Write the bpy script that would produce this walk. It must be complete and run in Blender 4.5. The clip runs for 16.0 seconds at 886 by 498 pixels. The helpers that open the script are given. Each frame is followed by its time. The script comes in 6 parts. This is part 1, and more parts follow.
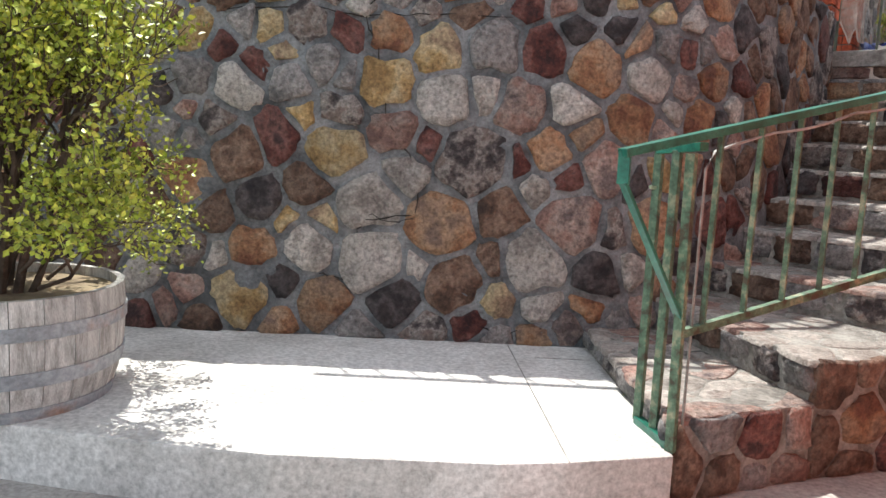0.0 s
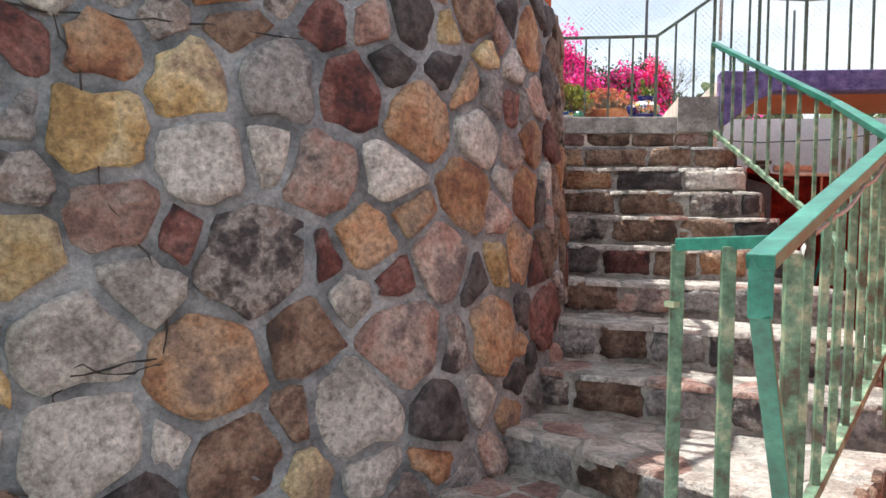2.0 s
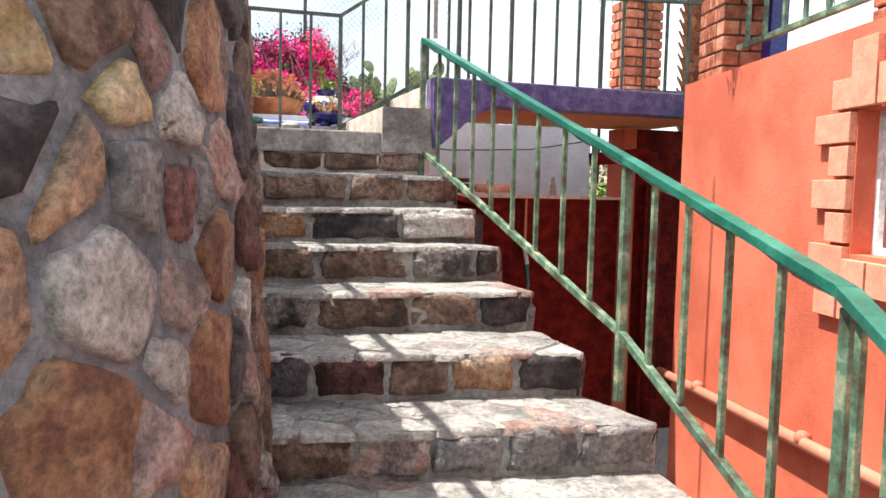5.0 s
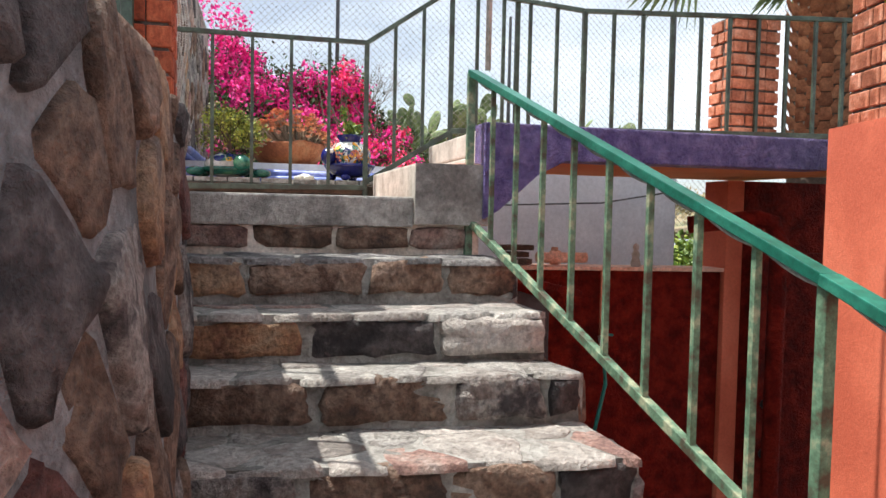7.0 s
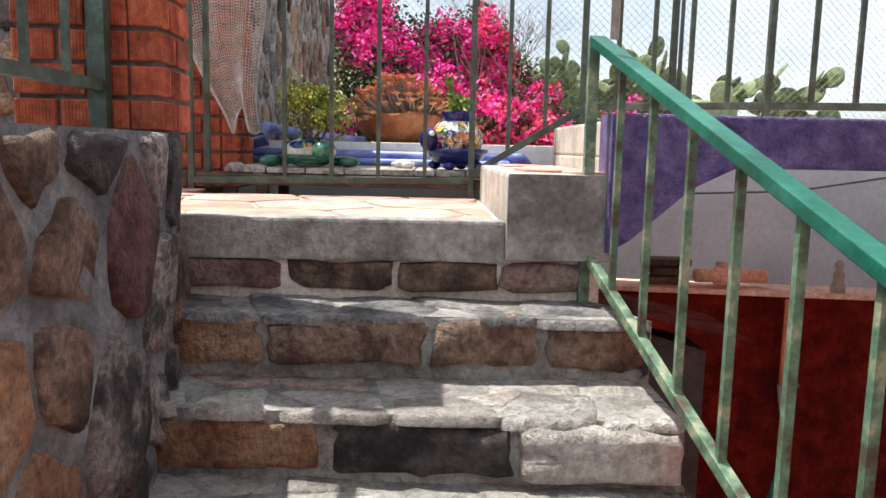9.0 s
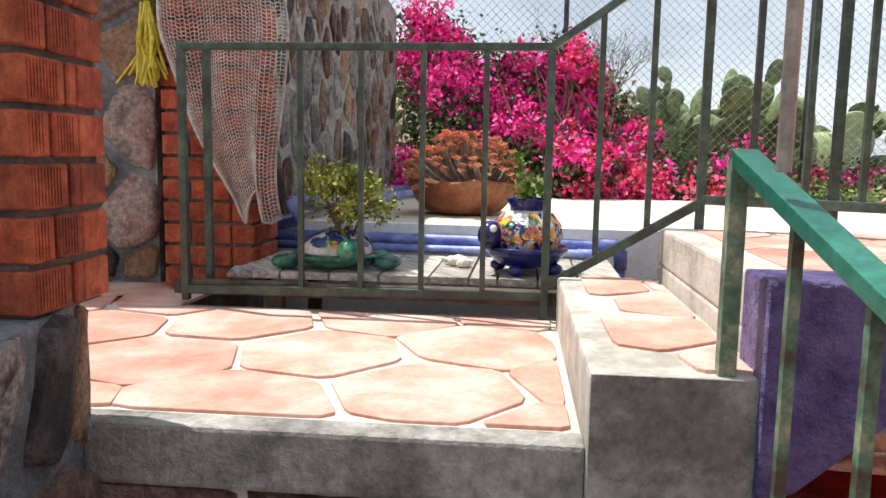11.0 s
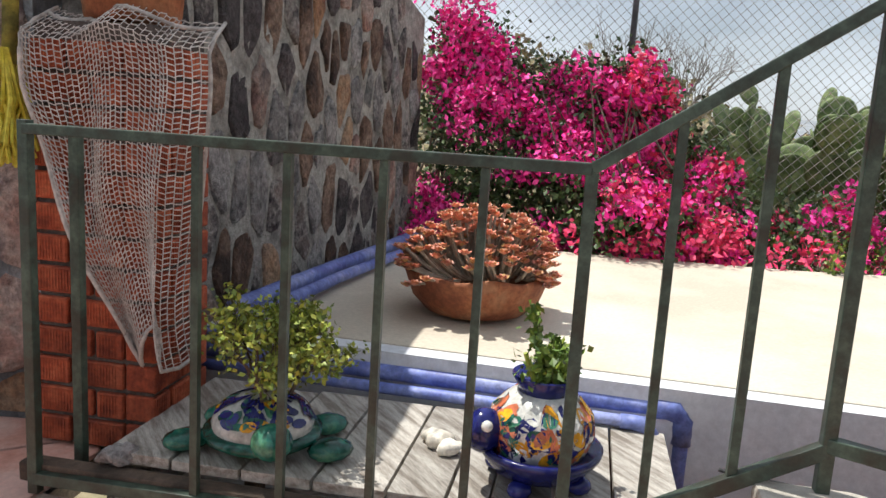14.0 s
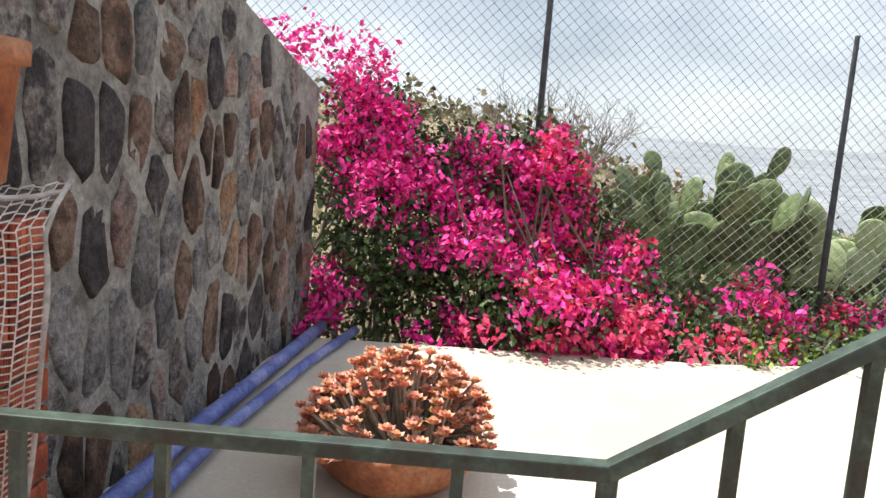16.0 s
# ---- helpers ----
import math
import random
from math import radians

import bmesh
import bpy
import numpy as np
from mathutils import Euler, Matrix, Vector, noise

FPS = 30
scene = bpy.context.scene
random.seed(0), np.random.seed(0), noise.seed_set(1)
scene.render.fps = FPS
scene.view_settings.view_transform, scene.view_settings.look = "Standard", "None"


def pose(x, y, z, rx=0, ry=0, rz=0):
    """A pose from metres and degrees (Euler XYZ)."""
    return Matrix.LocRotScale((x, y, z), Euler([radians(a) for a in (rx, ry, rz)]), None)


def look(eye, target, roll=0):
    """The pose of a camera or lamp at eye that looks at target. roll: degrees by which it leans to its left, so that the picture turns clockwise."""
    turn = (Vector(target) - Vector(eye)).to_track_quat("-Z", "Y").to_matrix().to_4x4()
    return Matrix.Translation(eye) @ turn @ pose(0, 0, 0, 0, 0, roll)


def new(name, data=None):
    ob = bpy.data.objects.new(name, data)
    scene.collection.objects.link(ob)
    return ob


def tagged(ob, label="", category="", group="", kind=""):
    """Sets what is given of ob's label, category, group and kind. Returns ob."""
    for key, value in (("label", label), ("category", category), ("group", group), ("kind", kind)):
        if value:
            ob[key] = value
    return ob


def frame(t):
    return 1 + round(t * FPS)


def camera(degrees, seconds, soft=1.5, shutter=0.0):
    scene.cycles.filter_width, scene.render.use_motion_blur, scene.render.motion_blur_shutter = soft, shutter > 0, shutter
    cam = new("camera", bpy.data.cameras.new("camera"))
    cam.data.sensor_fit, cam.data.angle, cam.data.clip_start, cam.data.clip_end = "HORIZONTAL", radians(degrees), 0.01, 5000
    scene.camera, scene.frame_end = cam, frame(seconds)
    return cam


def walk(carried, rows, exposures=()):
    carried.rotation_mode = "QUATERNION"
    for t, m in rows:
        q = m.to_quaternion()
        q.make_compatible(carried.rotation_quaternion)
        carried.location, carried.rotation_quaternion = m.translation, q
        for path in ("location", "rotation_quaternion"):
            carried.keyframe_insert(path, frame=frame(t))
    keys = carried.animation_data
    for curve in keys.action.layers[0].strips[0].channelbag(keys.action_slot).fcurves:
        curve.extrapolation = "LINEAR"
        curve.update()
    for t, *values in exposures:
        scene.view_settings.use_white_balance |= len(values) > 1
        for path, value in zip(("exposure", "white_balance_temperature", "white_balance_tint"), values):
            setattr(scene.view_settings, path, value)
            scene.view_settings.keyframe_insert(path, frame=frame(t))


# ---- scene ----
cam = camera(60.4, 16.0)
PATH = [
    (0, (-0.032, -0.535, 1.524), (-0.029, 1.448, 1.264), 2.8),
    (0.5, (-0.215, -0.191, 1.541), (-0.071, 1.795, 1.354), 1.1),
    (1, (-0.383, 0.252, 1.556), (-0.119, 2.233, 1.496), 1.7),
    (1.5, (-0.543, 0.691, 1.559), (-0.053, 2.629, 1.495), 3.3),
    (1.7, (-0.716, 0.766, 1.566), (0.024, 2.622, 1.472), 1.2),
    (2, (-0.616, 1.049, 1.59), (0.387, 2.779, 1.532), 1.2),
    (2.5, (-0.516, 1.356, 1.637), (0.677, 2.961, 1.678), 0.8),
    (3, (-0.336, 1.633, 1.761), (1.04, 3.084, 1.707), 2.9),
    (3.5, (-0.267, 1.845, 1.82), (1.241, 3.159, 1.797), 0.3),
    (4, (-0.156, 2.073, 1.934), (1.499, 3.184, 1.773), 0.2),
    (4.2, (-0.092, 2.14, 1.974), (1.579, 3.226, 1.808), 1.0),
    (6.3, (0.899, 2.942, 2.338), (2.57, 4.032, 2.201), 1.5),
    (6.5, (0.987, 2.996, 2.344), (2.65, 4.101, 2.218), 1.3),
    (7, (1.242, 3.138, 2.39), (2.853, 4.32, 2.298), 1.2),
    (7.5, (1.462, 3.235, 2.511), (3.008, 4.499, 2.389), 2.7),
    (8, (1.689, 3.27, 2.584), (3.044, 4.73, 2.407), 4.1),
    (8.5, (1.916, 3.371, 2.611), (3.201, 4.894, 2.434), 2.3),
    (9, (2.138, 3.548, 2.676), (3.436, 5.047, 2.413), 1.3),
    (9.5, (2.363, 3.701, 2.752), (3.585, 5.27, 2.535), 1.3),
    (10, (2.548, 3.833, 2.831), (3.691, 5.452, 2.56), 2.4),
    (10.2, (2.592, 3.896, 2.864), (3.744, 5.516, 2.645), 1.4),
    (12.3, (3.141, 4.57, 3.174), (4.174, 6.256, 2.877), 0.6),
    (12.5, (3.193, 4.613, 3.195), (4.232, 6.304, 2.951), 0.3),
    (12.7, (3.264, 4.686, 3.23), (4.354, 6.343, 2.976), 2.0),
    (13, (3.278, 4.735, 3.298), (4.407, 6.356, 2.985), 1.3),
    (13.5, (3.39, 4.865, 3.36), (4.499, 6.51, 3.112), 1.3),
    (14, (3.5, 4.928, 3.427), (4.483, 6.637, 3.093), 3.6),
    (14.5, (3.537, 5.005, 3.477), (4.577, 6.689, 3.187), 3.1),
    (15, (3.614, 5.162, 3.542), (4.726, 6.814, 3.358), 2.1),
    (15.5, (3.614, 5.317, 3.65), (4.824, 6.894, 3.429), 3.3),
    (16, (3.659, 5.457, 3.786), (4.902, 7.0, 3.51), 4.4),
]
walk(cam, [(t, look(eye, target, roll)) for t, eye, target, roll in PATH],
     [(0, 0.6), (1.5, 0.82), (2.5, 1.15), (4.5, 1.15), (6.5, 0.68), (10.0, 0.65), (12.5, -0.03), (14.0, 0.03), (14.5, 0.15), (16.0, 0.35)])

# ---- light ----
SUN = Vector((-0.21, 0.36, 1.0)).normalized()
world = bpy.data.worlds.new("sky")
scene.world = world
world.use_nodes = True
wn = world.node_tree
wn.nodes.clear()
wsky = wn.nodes.new("ShaderNodeTexSky")
wsky.sky_type = "NISHITA"
wsky.sun_disc = False
wsky.sun_elevation = math.asin(SUN.z)
wsky.sun_rotation = math.atan2(SUN.x, SUN.y)
wbg = wn.nodes.new("ShaderNodeBackground")
wbg.inputs["Strength"].default_value = 0.072
wout = wn.nodes.new("ShaderNodeOutputWorld")
wco = wn.nodes.new("ShaderNodeTexCoord")
wnoise = wn.nodes.new("ShaderNodeTexNoise")
wnoise.inputs["Scale"].default_value, wnoise.inputs["Detail"].default_value = 2.2, 7
wmap = wn.nodes.new("ShaderNodeMapping")
wmap.inputs["Scale"].default_value = (1, 1, 2.6)
wramp = wn.nodes.new("ShaderNodeMapRange")
wramp.inputs["From Min"].default_value, wramp.inputs["From Max"].default_value = 0.35, 0.65
wramp.inputs["To Min"].default_value, wramp.inputs["To Max"].default_value = 0.3, 0.95
wmix = wn.nodes.new("ShaderNodeMix")
wmix.data_type = "RGBA"
wmix.inputs["B"].default_value = (13.2, 14.2, 15.4, 1)
wn.links.new(wco.outputs["Generated"], wmap.inputs["Vector"])
wn.links.new(wmap.outputs[0], wnoise.inputs["Vector"])
wn.links.new(wnoise.outputs[0], wramp.inputs[0])
wn.links.new(wramp.outputs[0], wmix.inputs["Factor"])
wn.links.new(wsky.outputs[0], wmix.inputs["A"])
wn.links.new(wmix.outputs["Result"], wbg.inputs[0])
wn.links.new(wbg.outputs[0], wout.inputs[0])
sun = new("sun", bpy.data.lights.new("sun", "SUN"))
sun.data.energy, sun.data.angle, sun.data.color = 5.0, radians(0.5), (1.0, 0.965, 0.9)
sun.matrix_world = look(SUN * 30, (0, 0, 0))


# ---- materials ----
def surface(name, colours, rough=0.85, scale=6.0, fine=60.0, bump=0.4, relief=0.01, metal=0.0, vary=0.25, spread=(0.39, 0.61), island=False, gloss=0.5, stretch=None, fine_mix=0.35, detail=6):
    """Two-scale noise over a colour ramp, with bump; a shift of brightness by object."""
    m = bpy.data.materials.new(name)
    m.use_nodes = True
    nt = m.node_tree
    b = nt.nodes["Principled BSDF"]
    co = nt.nodes.new("ShaderNodeTexCoord")
    src = co.outputs["Object"]
    if stretch:
        mp = nt.nodes.new("ShaderNodeMapping")
        mp.inputs["Scale"].default_value = stretch
        nt.links.new(src, mp.inputs["Vector"])
        src = mp.outputs[0]
    info = nt.nodes.new("ShaderNodeNewGeometry" if island else "ShaderNodeObjectInfo")
    rnd = info.outputs["Random Per Island" if island else "Random"]
    n1 = nt.nodes.new("ShaderNodeTexNoise")
    n1.noise_dimensions = "4D"
    n1.inputs["Scale"].default_value = scale
    n1.inputs["Detail"].default_value = detail
    n1.inputs["Roughness"].default_value = 0.62
    w = nt.nodes.new("ShaderNodeMath")
    w.operation = "MULTIPLY"
    w.inputs[1].default_value = 40
    nt.links.new(rnd, w.inputs[0])
    nt.links.new(w.outputs[0], n1.inputs["W"])
    nt.links.new(src, n1.inputs["Vector"])
    n2 = nt.nodes.new("ShaderNodeTexNoise")
    n2.inputs["Scale"].default_value = fine
    n2.inputs["Detail"].default_value = 5
    n2.inputs["Roughness"].default_value = 0.7
    nt.links.new(src, n2.inputs["Vector"])
    ramp = nt.nodes.new("ShaderNodeValToRGB")
    lo, hi = spread
    els = ramp.color_ramp.elements
    while len(els) < len(colours):
        els.new(0.5)
    for i, c in enumerate(colours):
        els[i].position = lo + (hi - lo) * i / max(1, len(colours) - 1)
        els[i].color = (*c, 1)
    nt.links.new(n1.outputs[0], ramp.inputs[0])
    f = nt.nodes.new("ShaderNodeMapRange")
    f.inputs["From Min"].default_value, f.inputs["From Max"].default_value = 0.3, 0.7
    f.inputs["To Min"].default_value, f.inputs["To Max"].default_value = 1 - fine_mix, 1 + fine_mix
    nt.links.new(n2.outputs[0], f.inputs[0])
    v = nt.nodes.new("ShaderNodeMapRange")
    v.inputs["To Min"].default_value, v.inputs["To Max"].default_value = 1 - vary, 1 + vary
    nt.links.new(rnd, v.inputs[0])
    mul = nt.nodes.new("ShaderNodeMath")
    mul.operation = "MULTIPLY"
    nt.links.new(f.outputs[0], mul.inputs[0])
    nt.links.new(v.outputs[0], mul.inputs[1])
    sc = nt.nodes.new("ShaderNodeVectorMath")
    sc.operation = "SCALE"
    nt.links.new(ramp.outputs[0], sc.inputs[0])
    nt.links.new(mul.outputs[0], sc.inputs["Scale"])
    nt.links.new(sc.outputs[0], b.inputs["Base Color"])
    b.inputs["Roughness"].default_value = rough
    b.inputs["Metallic"].default_value = metal
    b.inputs["Specular IOR Level"].default_value = gloss
    if bump:
        add = nt.nodes.new("ShaderNodeMath")
        add.operation = "MULTIPLY_ADD"
        add.inputs[1].default_value = 0.7
        nt.links.new(n2.outputs[0], add.inputs[0])
        nt.links.new(n1.outputs[0], add.inputs[2])
        bp = nt.nodes.new("ShaderNodeBump")
        bp.inputs["Strength"].default_value = bump
        bp.inputs["Distance"].default_value = relief
        nt.links.new(add.outputs[0], bp.inputs["Height"])
        nt.links.new(bp.outputs[0], b.inputs["Normal"])
    return m


M_MORTAR = surface("mortar", [(0.105, 0.114, 0.12), (0.19, 0.202, 0.212), (0.29, 0.304, 0.312)], 0.95, 5, 50, 1.0, 0.03, vary=0.0)
STONE = {
    "ochre": surface("stone_ochre", [(0.28, 0.175, 0.07), (0.42, 0.29, 0.13), (0.5, 0.41, 0.25), (0.27, 0.19, 0.13)], 0.85, 3.5, 45, 1.0, 0.05, spread=(0.38, 0.62), fine_mix=0.55, detail=12),
    "orange": surface("stone_orange", [(0.2, 0.085, 0.05), (0.36, 0.19, 0.1), (0.42, 0.28, 0.18), (0.22, 0.15, 0.115)], 0.85, 4, 45, 1.0, 0.05, spread=(0.38, 0.62), fine_mix=0.55, detail=12),
    "pink": surface("stone_pink", [(0.2, 0.115, 0.1), (0.33, 0.2, 0.165), (0.39, 0.3, 0.26), (0.18, 0.14, 0.135)], 0.85, 5, 45, 1.0, 0.05, spread=(0.38, 0.62), fine_mix=0.55, detail=12),
    "pale": surface("stone_pale", [(0.25, 0.23, 0.21), (0.4, 0.375, 0.34), (0.5, 0.475, 0.44), (0.3, 0.27, 0.25)], 0.9, 4.5, 45, 1.0, 0.05, spread=(0.38, 0.62), fine_mix=0.55, detail=12),
    "grey": surface("stone_grey", [(0.11, 0.108, 0.11), (0.23, 0.22, 0.215), (0.32, 0.3, 0.29), (0.16, 0.15, 0.148)], 0.9, 6, 45, 1.0, 0.05, spread=(0.38, 0.62), fine_mix=0.55, detail=12),
    "dark": surface("stone_dark", [(0.012, 0.01, 0.012), (0.035, 0.028, 0.03), (0.1, 0.085, 0.085), (0.045, 0.033, 0.033)], 0.75, 6, 45, 1.0, 0.05, spread=(0.38, 0.62), fine_mix=0.55, detail=12),
    "red": surface("stone_red", [(0.035, 0.01, 0.01), (0.11, 0.032, 0.026), (0.2, 0.09, 0.075), (0.06, 0.03, 0.03)], 0.8, 6, 45, 1.0, 0.05, spread=(0.38, 0.62), fine_mix=0.55, detail=12),
    "brown": surface("stone_brown", [(0.05, 0.03, 0.022), (0.14, 0.08, 0.053), (0.25, 0.17, 0.125), (0.09, 0.05, 0.034)], 0.85, 5, 45, 1.0, 0.05, spread=(0.38, 0.62), fine_mix=0.55, detail=12),
    "mottled": surface("stone_mottled", [(0.05, 0.042, 0.044), (0.14, 0.12, 0.115), (0.34, 0.31, 0.285), (0.22, 0.175, 0.155)], 0.85, 8, 45, 1.0, 0.05, spread=(0.42, 0.58), fine_mix=0.55, detail=12),
}
STONE["tread"] = surface("stone_tread", [(0.27, 0.24, 0.215), (0.4, 0.36, 0.325), (0.5, 0.46, 0.42), (0.33, 0.28, 0.25)], 0.9, 4, 45, 1.0, 0.05, fine_mix=0.4, detail=12)
M_CONCRETE = surface("concrete_slab", [(0.44, 0.43, 0.41), (0.56, 0.55, 0.53), (0.64, 0.63, 0.61)], 0.9, 1.7, 45, 0.35, 0.004, vary=0)
M_CONCRETE_EDGE = surface("concrete_edge", [(0.16, 0.15, 0.14), (0.28, 0.27, 0.25), (0.38, 0.365, 0.34)], 0.95, 5, 40, 0.9, 0.02, vary=0)
M_STEP_MORTAR = surface("step_mortar", [(0.16, 0.15, 0.135), (0.29, 0.275, 0.25), (0.38, 0.365, 0.335)], 0.95, 6, 40, 1.0, 0.03, vary=0)
M_GROUND = surface("dusty_paving", [(0.28, 0.265, 0.25), (0.38, 0.365, 0.345)], 0.95, 1.5, 40, 0.5, 0.01, vary=0)
M_EARTH = surface("dry_earth", [(0.16, 0.12, 0.08), (0.28, 0.22, 0.14), (0.2, 0.2, 0.1)], 0.95, 0.6, 8, 0.6, 0.05, vary=0)
M_TERRACE = surface("cream_terrace", [(0.52, 0.46, 0.37), (0.6, 0.54, 0.44), (0.64, 0.59, 0.5)], 0.9, 1.3, 60, 0.2, 0.003, vary=0, fine_mix=0.12)
M_WHITE = surface("whitewash", [(0.6, 0.62, 0.66), (0.74, 0.75, 0.78)], 0.85, 2.5, 40, 0.3, 0.005, vary=0, fine_mix=0.12)
M_RED = surface("red_stucco", [(0.5, 0.1, 0.05), (0.6, 0.135, 0.07), (0.66, 0.17, 0.095)], 0.85, 1.6, 70, 0.45, 0.008, vary=0, fine_mix=0.12)
# Red stucco darkened to hold the shade of the passage and low wall.
M_RED_SHADE = surface("shaded_red_stucco", [(0.11, 0.006, 0.003), (0.2, 0.011, 0.006), (0.28, 0.02, 0.01)], 0.8, 9, 45, 1.0, 0.06, gloss=0.15, vary=0, fine_mix=0.2)
M_SALMON = surface("salmon_paint", [(0.6, 0.19, 0.11), (0.66, 0.24, 0.15)], 0.75, 8, 60, 0.3, 0.004, fine_mix=0.15)
M_PURPLE = surface("purple_stucco", [(0.11, 0.075, 0.27), (0.18, 0.135, 0.38), (0.26, 0.2, 0.47)], 0.45, 14, 45, 1.0, 0.1, vary=0, fine_mix=0.2)
M_ORANGE = surface("orange_soffit", [(0.6, 0.2, 0.07), (0.68, 0.25, 0.1)], 0.85, 3, 50, 0.3, 0.004, vary=0, fine_mix=0.1)
# Darker copy of the brick: the near pillars' shade is in the colour.
M_BRICK = surface("red_brick", [(0.2, 0.036, 0.014), (0.32, 0.063, 0.024), (0.42, 0.105, 0.045)], 0.85, 12, 60, 0.7, 0.008, vary=0.22)
# Lighter copy for the far pillars, with sunlight put into the colour.
M_BRICK_SUNLIT = surface("sunlit_brick", [(0.32, 0.1, 0.05), (0.45, 0.16, 0.085), (0.55, 0.25, 0.16)], 0.85, 12, 60, 0.7, 0.008, vary=0.22)
M_BRICK_JOINT = surface("brick_mortar", [(0.06, 0.045, 0.038), (0.14, 0.11, 0.095)], 0.95, 9, 70, 0.6, 0.01, vary=0)
M_GREEN = surface("green_paint", [(0.008, 0.09, 0.06), (0.014, 0.13, 0.09), (0.03, 0.18, 0.125)], 0.35, 6, 50, 0.2, 0.002, vary=0.1)
M_GREEN_WORN = surface("worn_green_paint", [(0.06, 0.05, 0.03), (0.07, 0.13, 0.08), (0.11, 0.19, 0.12), (0.26, 0.28, 0.18)], 0.6, 14, 70, 0.5, 0.003, vary=0.15)
M_GREEN_DARK = surface("dark_green_paint", [(0.028, 0.03, 0.02), (0.035, 0.055, 0.04), (0.06, 0.09, 0.065)], 0.5, 14, 70, 0.3, 0.002, vary=0.1)
M_TILE = surface("saltillo_tile", [(0.46, 0.21, 0.155), (0.56, 0.3, 0.235), (0.62, 0.41, 0.35)], 0.75, 4, 60, 0.3, 0.004, vary=0.12, fine_mix=0.12)
M_GROUT = surface("tile_grout", [(0.5, 0.43, 0.36), (0.64, 0.57, 0.5)], 0.95, 6, 60, 0.5, 0.005, vary=0)
M_CREAM = surface("cream_plaster", [(0.3, 0.28, 0.24), (0.44, 0.41, 0.36), (0.54, 0.51, 0.45)], 0.9, 5, 60, 0.6, 0.008, vary=0, fine_mix=0.15)
M_WOOD = surface("weathered_wood", [(0.2, 0.17, 0.14), (0.36, 0.33, 0.29), (0.48, 0.45, 0.4)], 0.85, 5, 60, 0.6, 0.004, vary=0.15, stretch=(8, 1, 8))
M_PIPE = surface("blue_pipe", [(0.1, 0.13, 0.38), (0.17, 0.22, 0.52), (0.3, 0.34, 0.6)], 0.5, 6, 50, 0.2, 0.002, vary=0.1)
M_SHED = surface("pale_grey_wall", [(0.42, 0.44, 0.5), (0.5, 0.52, 0.57)], 0.9, 0.8, 20, 0.1, 0.004, vary=0, fine_mix=0.06)


# ---- building helpers ----
def obj(name, bm, material, parent=None, smooth=False, bevel=0.0):
    if bevel:
        bmesh.ops.bevel(bm, geom=list(bm.edges), offset=bevel, segments=2, affect="EDGES", profile=0.6)
    me = bpy.data.meshes.new(name)
    bm.to_mesh(me)
    bm.free()
    if smooth:
        me.shade_smooth()
    me.materials.append(material)
    ob = new(name, me)
    if parent:
        ob.parent = parent
    return ob


def part(name, bm, material, parent, label="", smooth=False, bevel=0.0):
    ob = obj(name, bm, material, parent, smooth, bevel)
    return tagged(ob, label) if label else ob


def thing(name, label, category, group="", at=(0, 0, 0)):
    ob = new(name)
    ob.location = at
    return tagged(ob, label, category, group)


def prism(bm, pts, z0, z1):
    """A closed prism over a plan outline. z0 and z1: numbers, or lists with a height for each corner."""
    n = len(pts)
    a = z0 if isinstance(z0, (list, tuple)) else [z0] * n
    b = z1 if isinstance(z1, (list, tuple)) else [z1] * n
    lo = [bm.verts.new((p[0], p[1], a[i])) for i, p in enumerate(pts)]
    hi = [bm.verts.new((p[0], p[1], b[i])) for i, p in enumerate(pts)]
    bm.faces.new(lo[::-1])
    bm.faces.new(hi)
    for i in range(n):
        j = (i + 1) % n
        bm.faces.new((lo[i], lo[j], hi[j], hi[i]))
    bmesh.ops.recalc_face_normals(bm, faces=bm.faces)
    return bm


def bar(bm, a, b, w, d=None, up=(0, 0, 1)):
    """A straight bar of w by d from a to b."""
    a, b, d = Vector(a), Vector(b), d or w
    t = (b - a).normalized()
    s = t.cross(Vector(up))
    s = (s if s.length > 0.05 else t.cross(Vector((0.64, 0.77, 0)))).normalized()
    n = s.cross(t).normalized()
    ring = [s * w / 2 + n * d / 2, -s * w / 2 + n * d / 2, -s * w / 2 - n * d / 2, s * w / 2 - n * d / 2]
    v = [bm.verts.new(a + r) for r in ring] + [bm.verts.new(b + r) for r in ring]
    for f in ((3, 2, 1, 0), (4, 5, 6, 7), (0, 1, 5, 4), (1, 2, 6, 5), (2, 3, 7, 6), (3, 0, 4, 7)):
        bm.faces.new([v[i] for i in f])
    return bm


def tube(bm, pts, r, n=8, close=True):
    """A round tube through points; r: a radius or one for each point."""
    pts = [Vector(p) for p in pts]
    rs = r if isinstance(r, (list, tuple)) else [r] * len(pts)
    rings = []
    ref = Vector((0.3, 0.2, 1)).normalized()
    for i, p in enumerate(pts):
        t = (pts[min(i + 1, len(pts) - 1)] - pts[max(i - 1, 0)]).normalized()
        s = t.cross(ref)
        s = (s if s.length > 0.1 else t.cross(Vector((1, 0, 0)))).normalized()
        q = s.cross(t)
        rings.append([bm.verts.new(p + (s * math.cos(k * math.tau / n) + q * math.sin(k * math.tau / n)) * rs[i]) for k in range(n)])
    for a, b in zip(rings, rings[1:]):
        for k in range(n):
            bm.faces.new((a[k], a[(k + 1) % n], b[(k + 1) % n], b[k]))
    if close and n > 2:
        bm.faces.new(rings[0][::-1])
        bm.faces.new(rings[-1])
    return bm


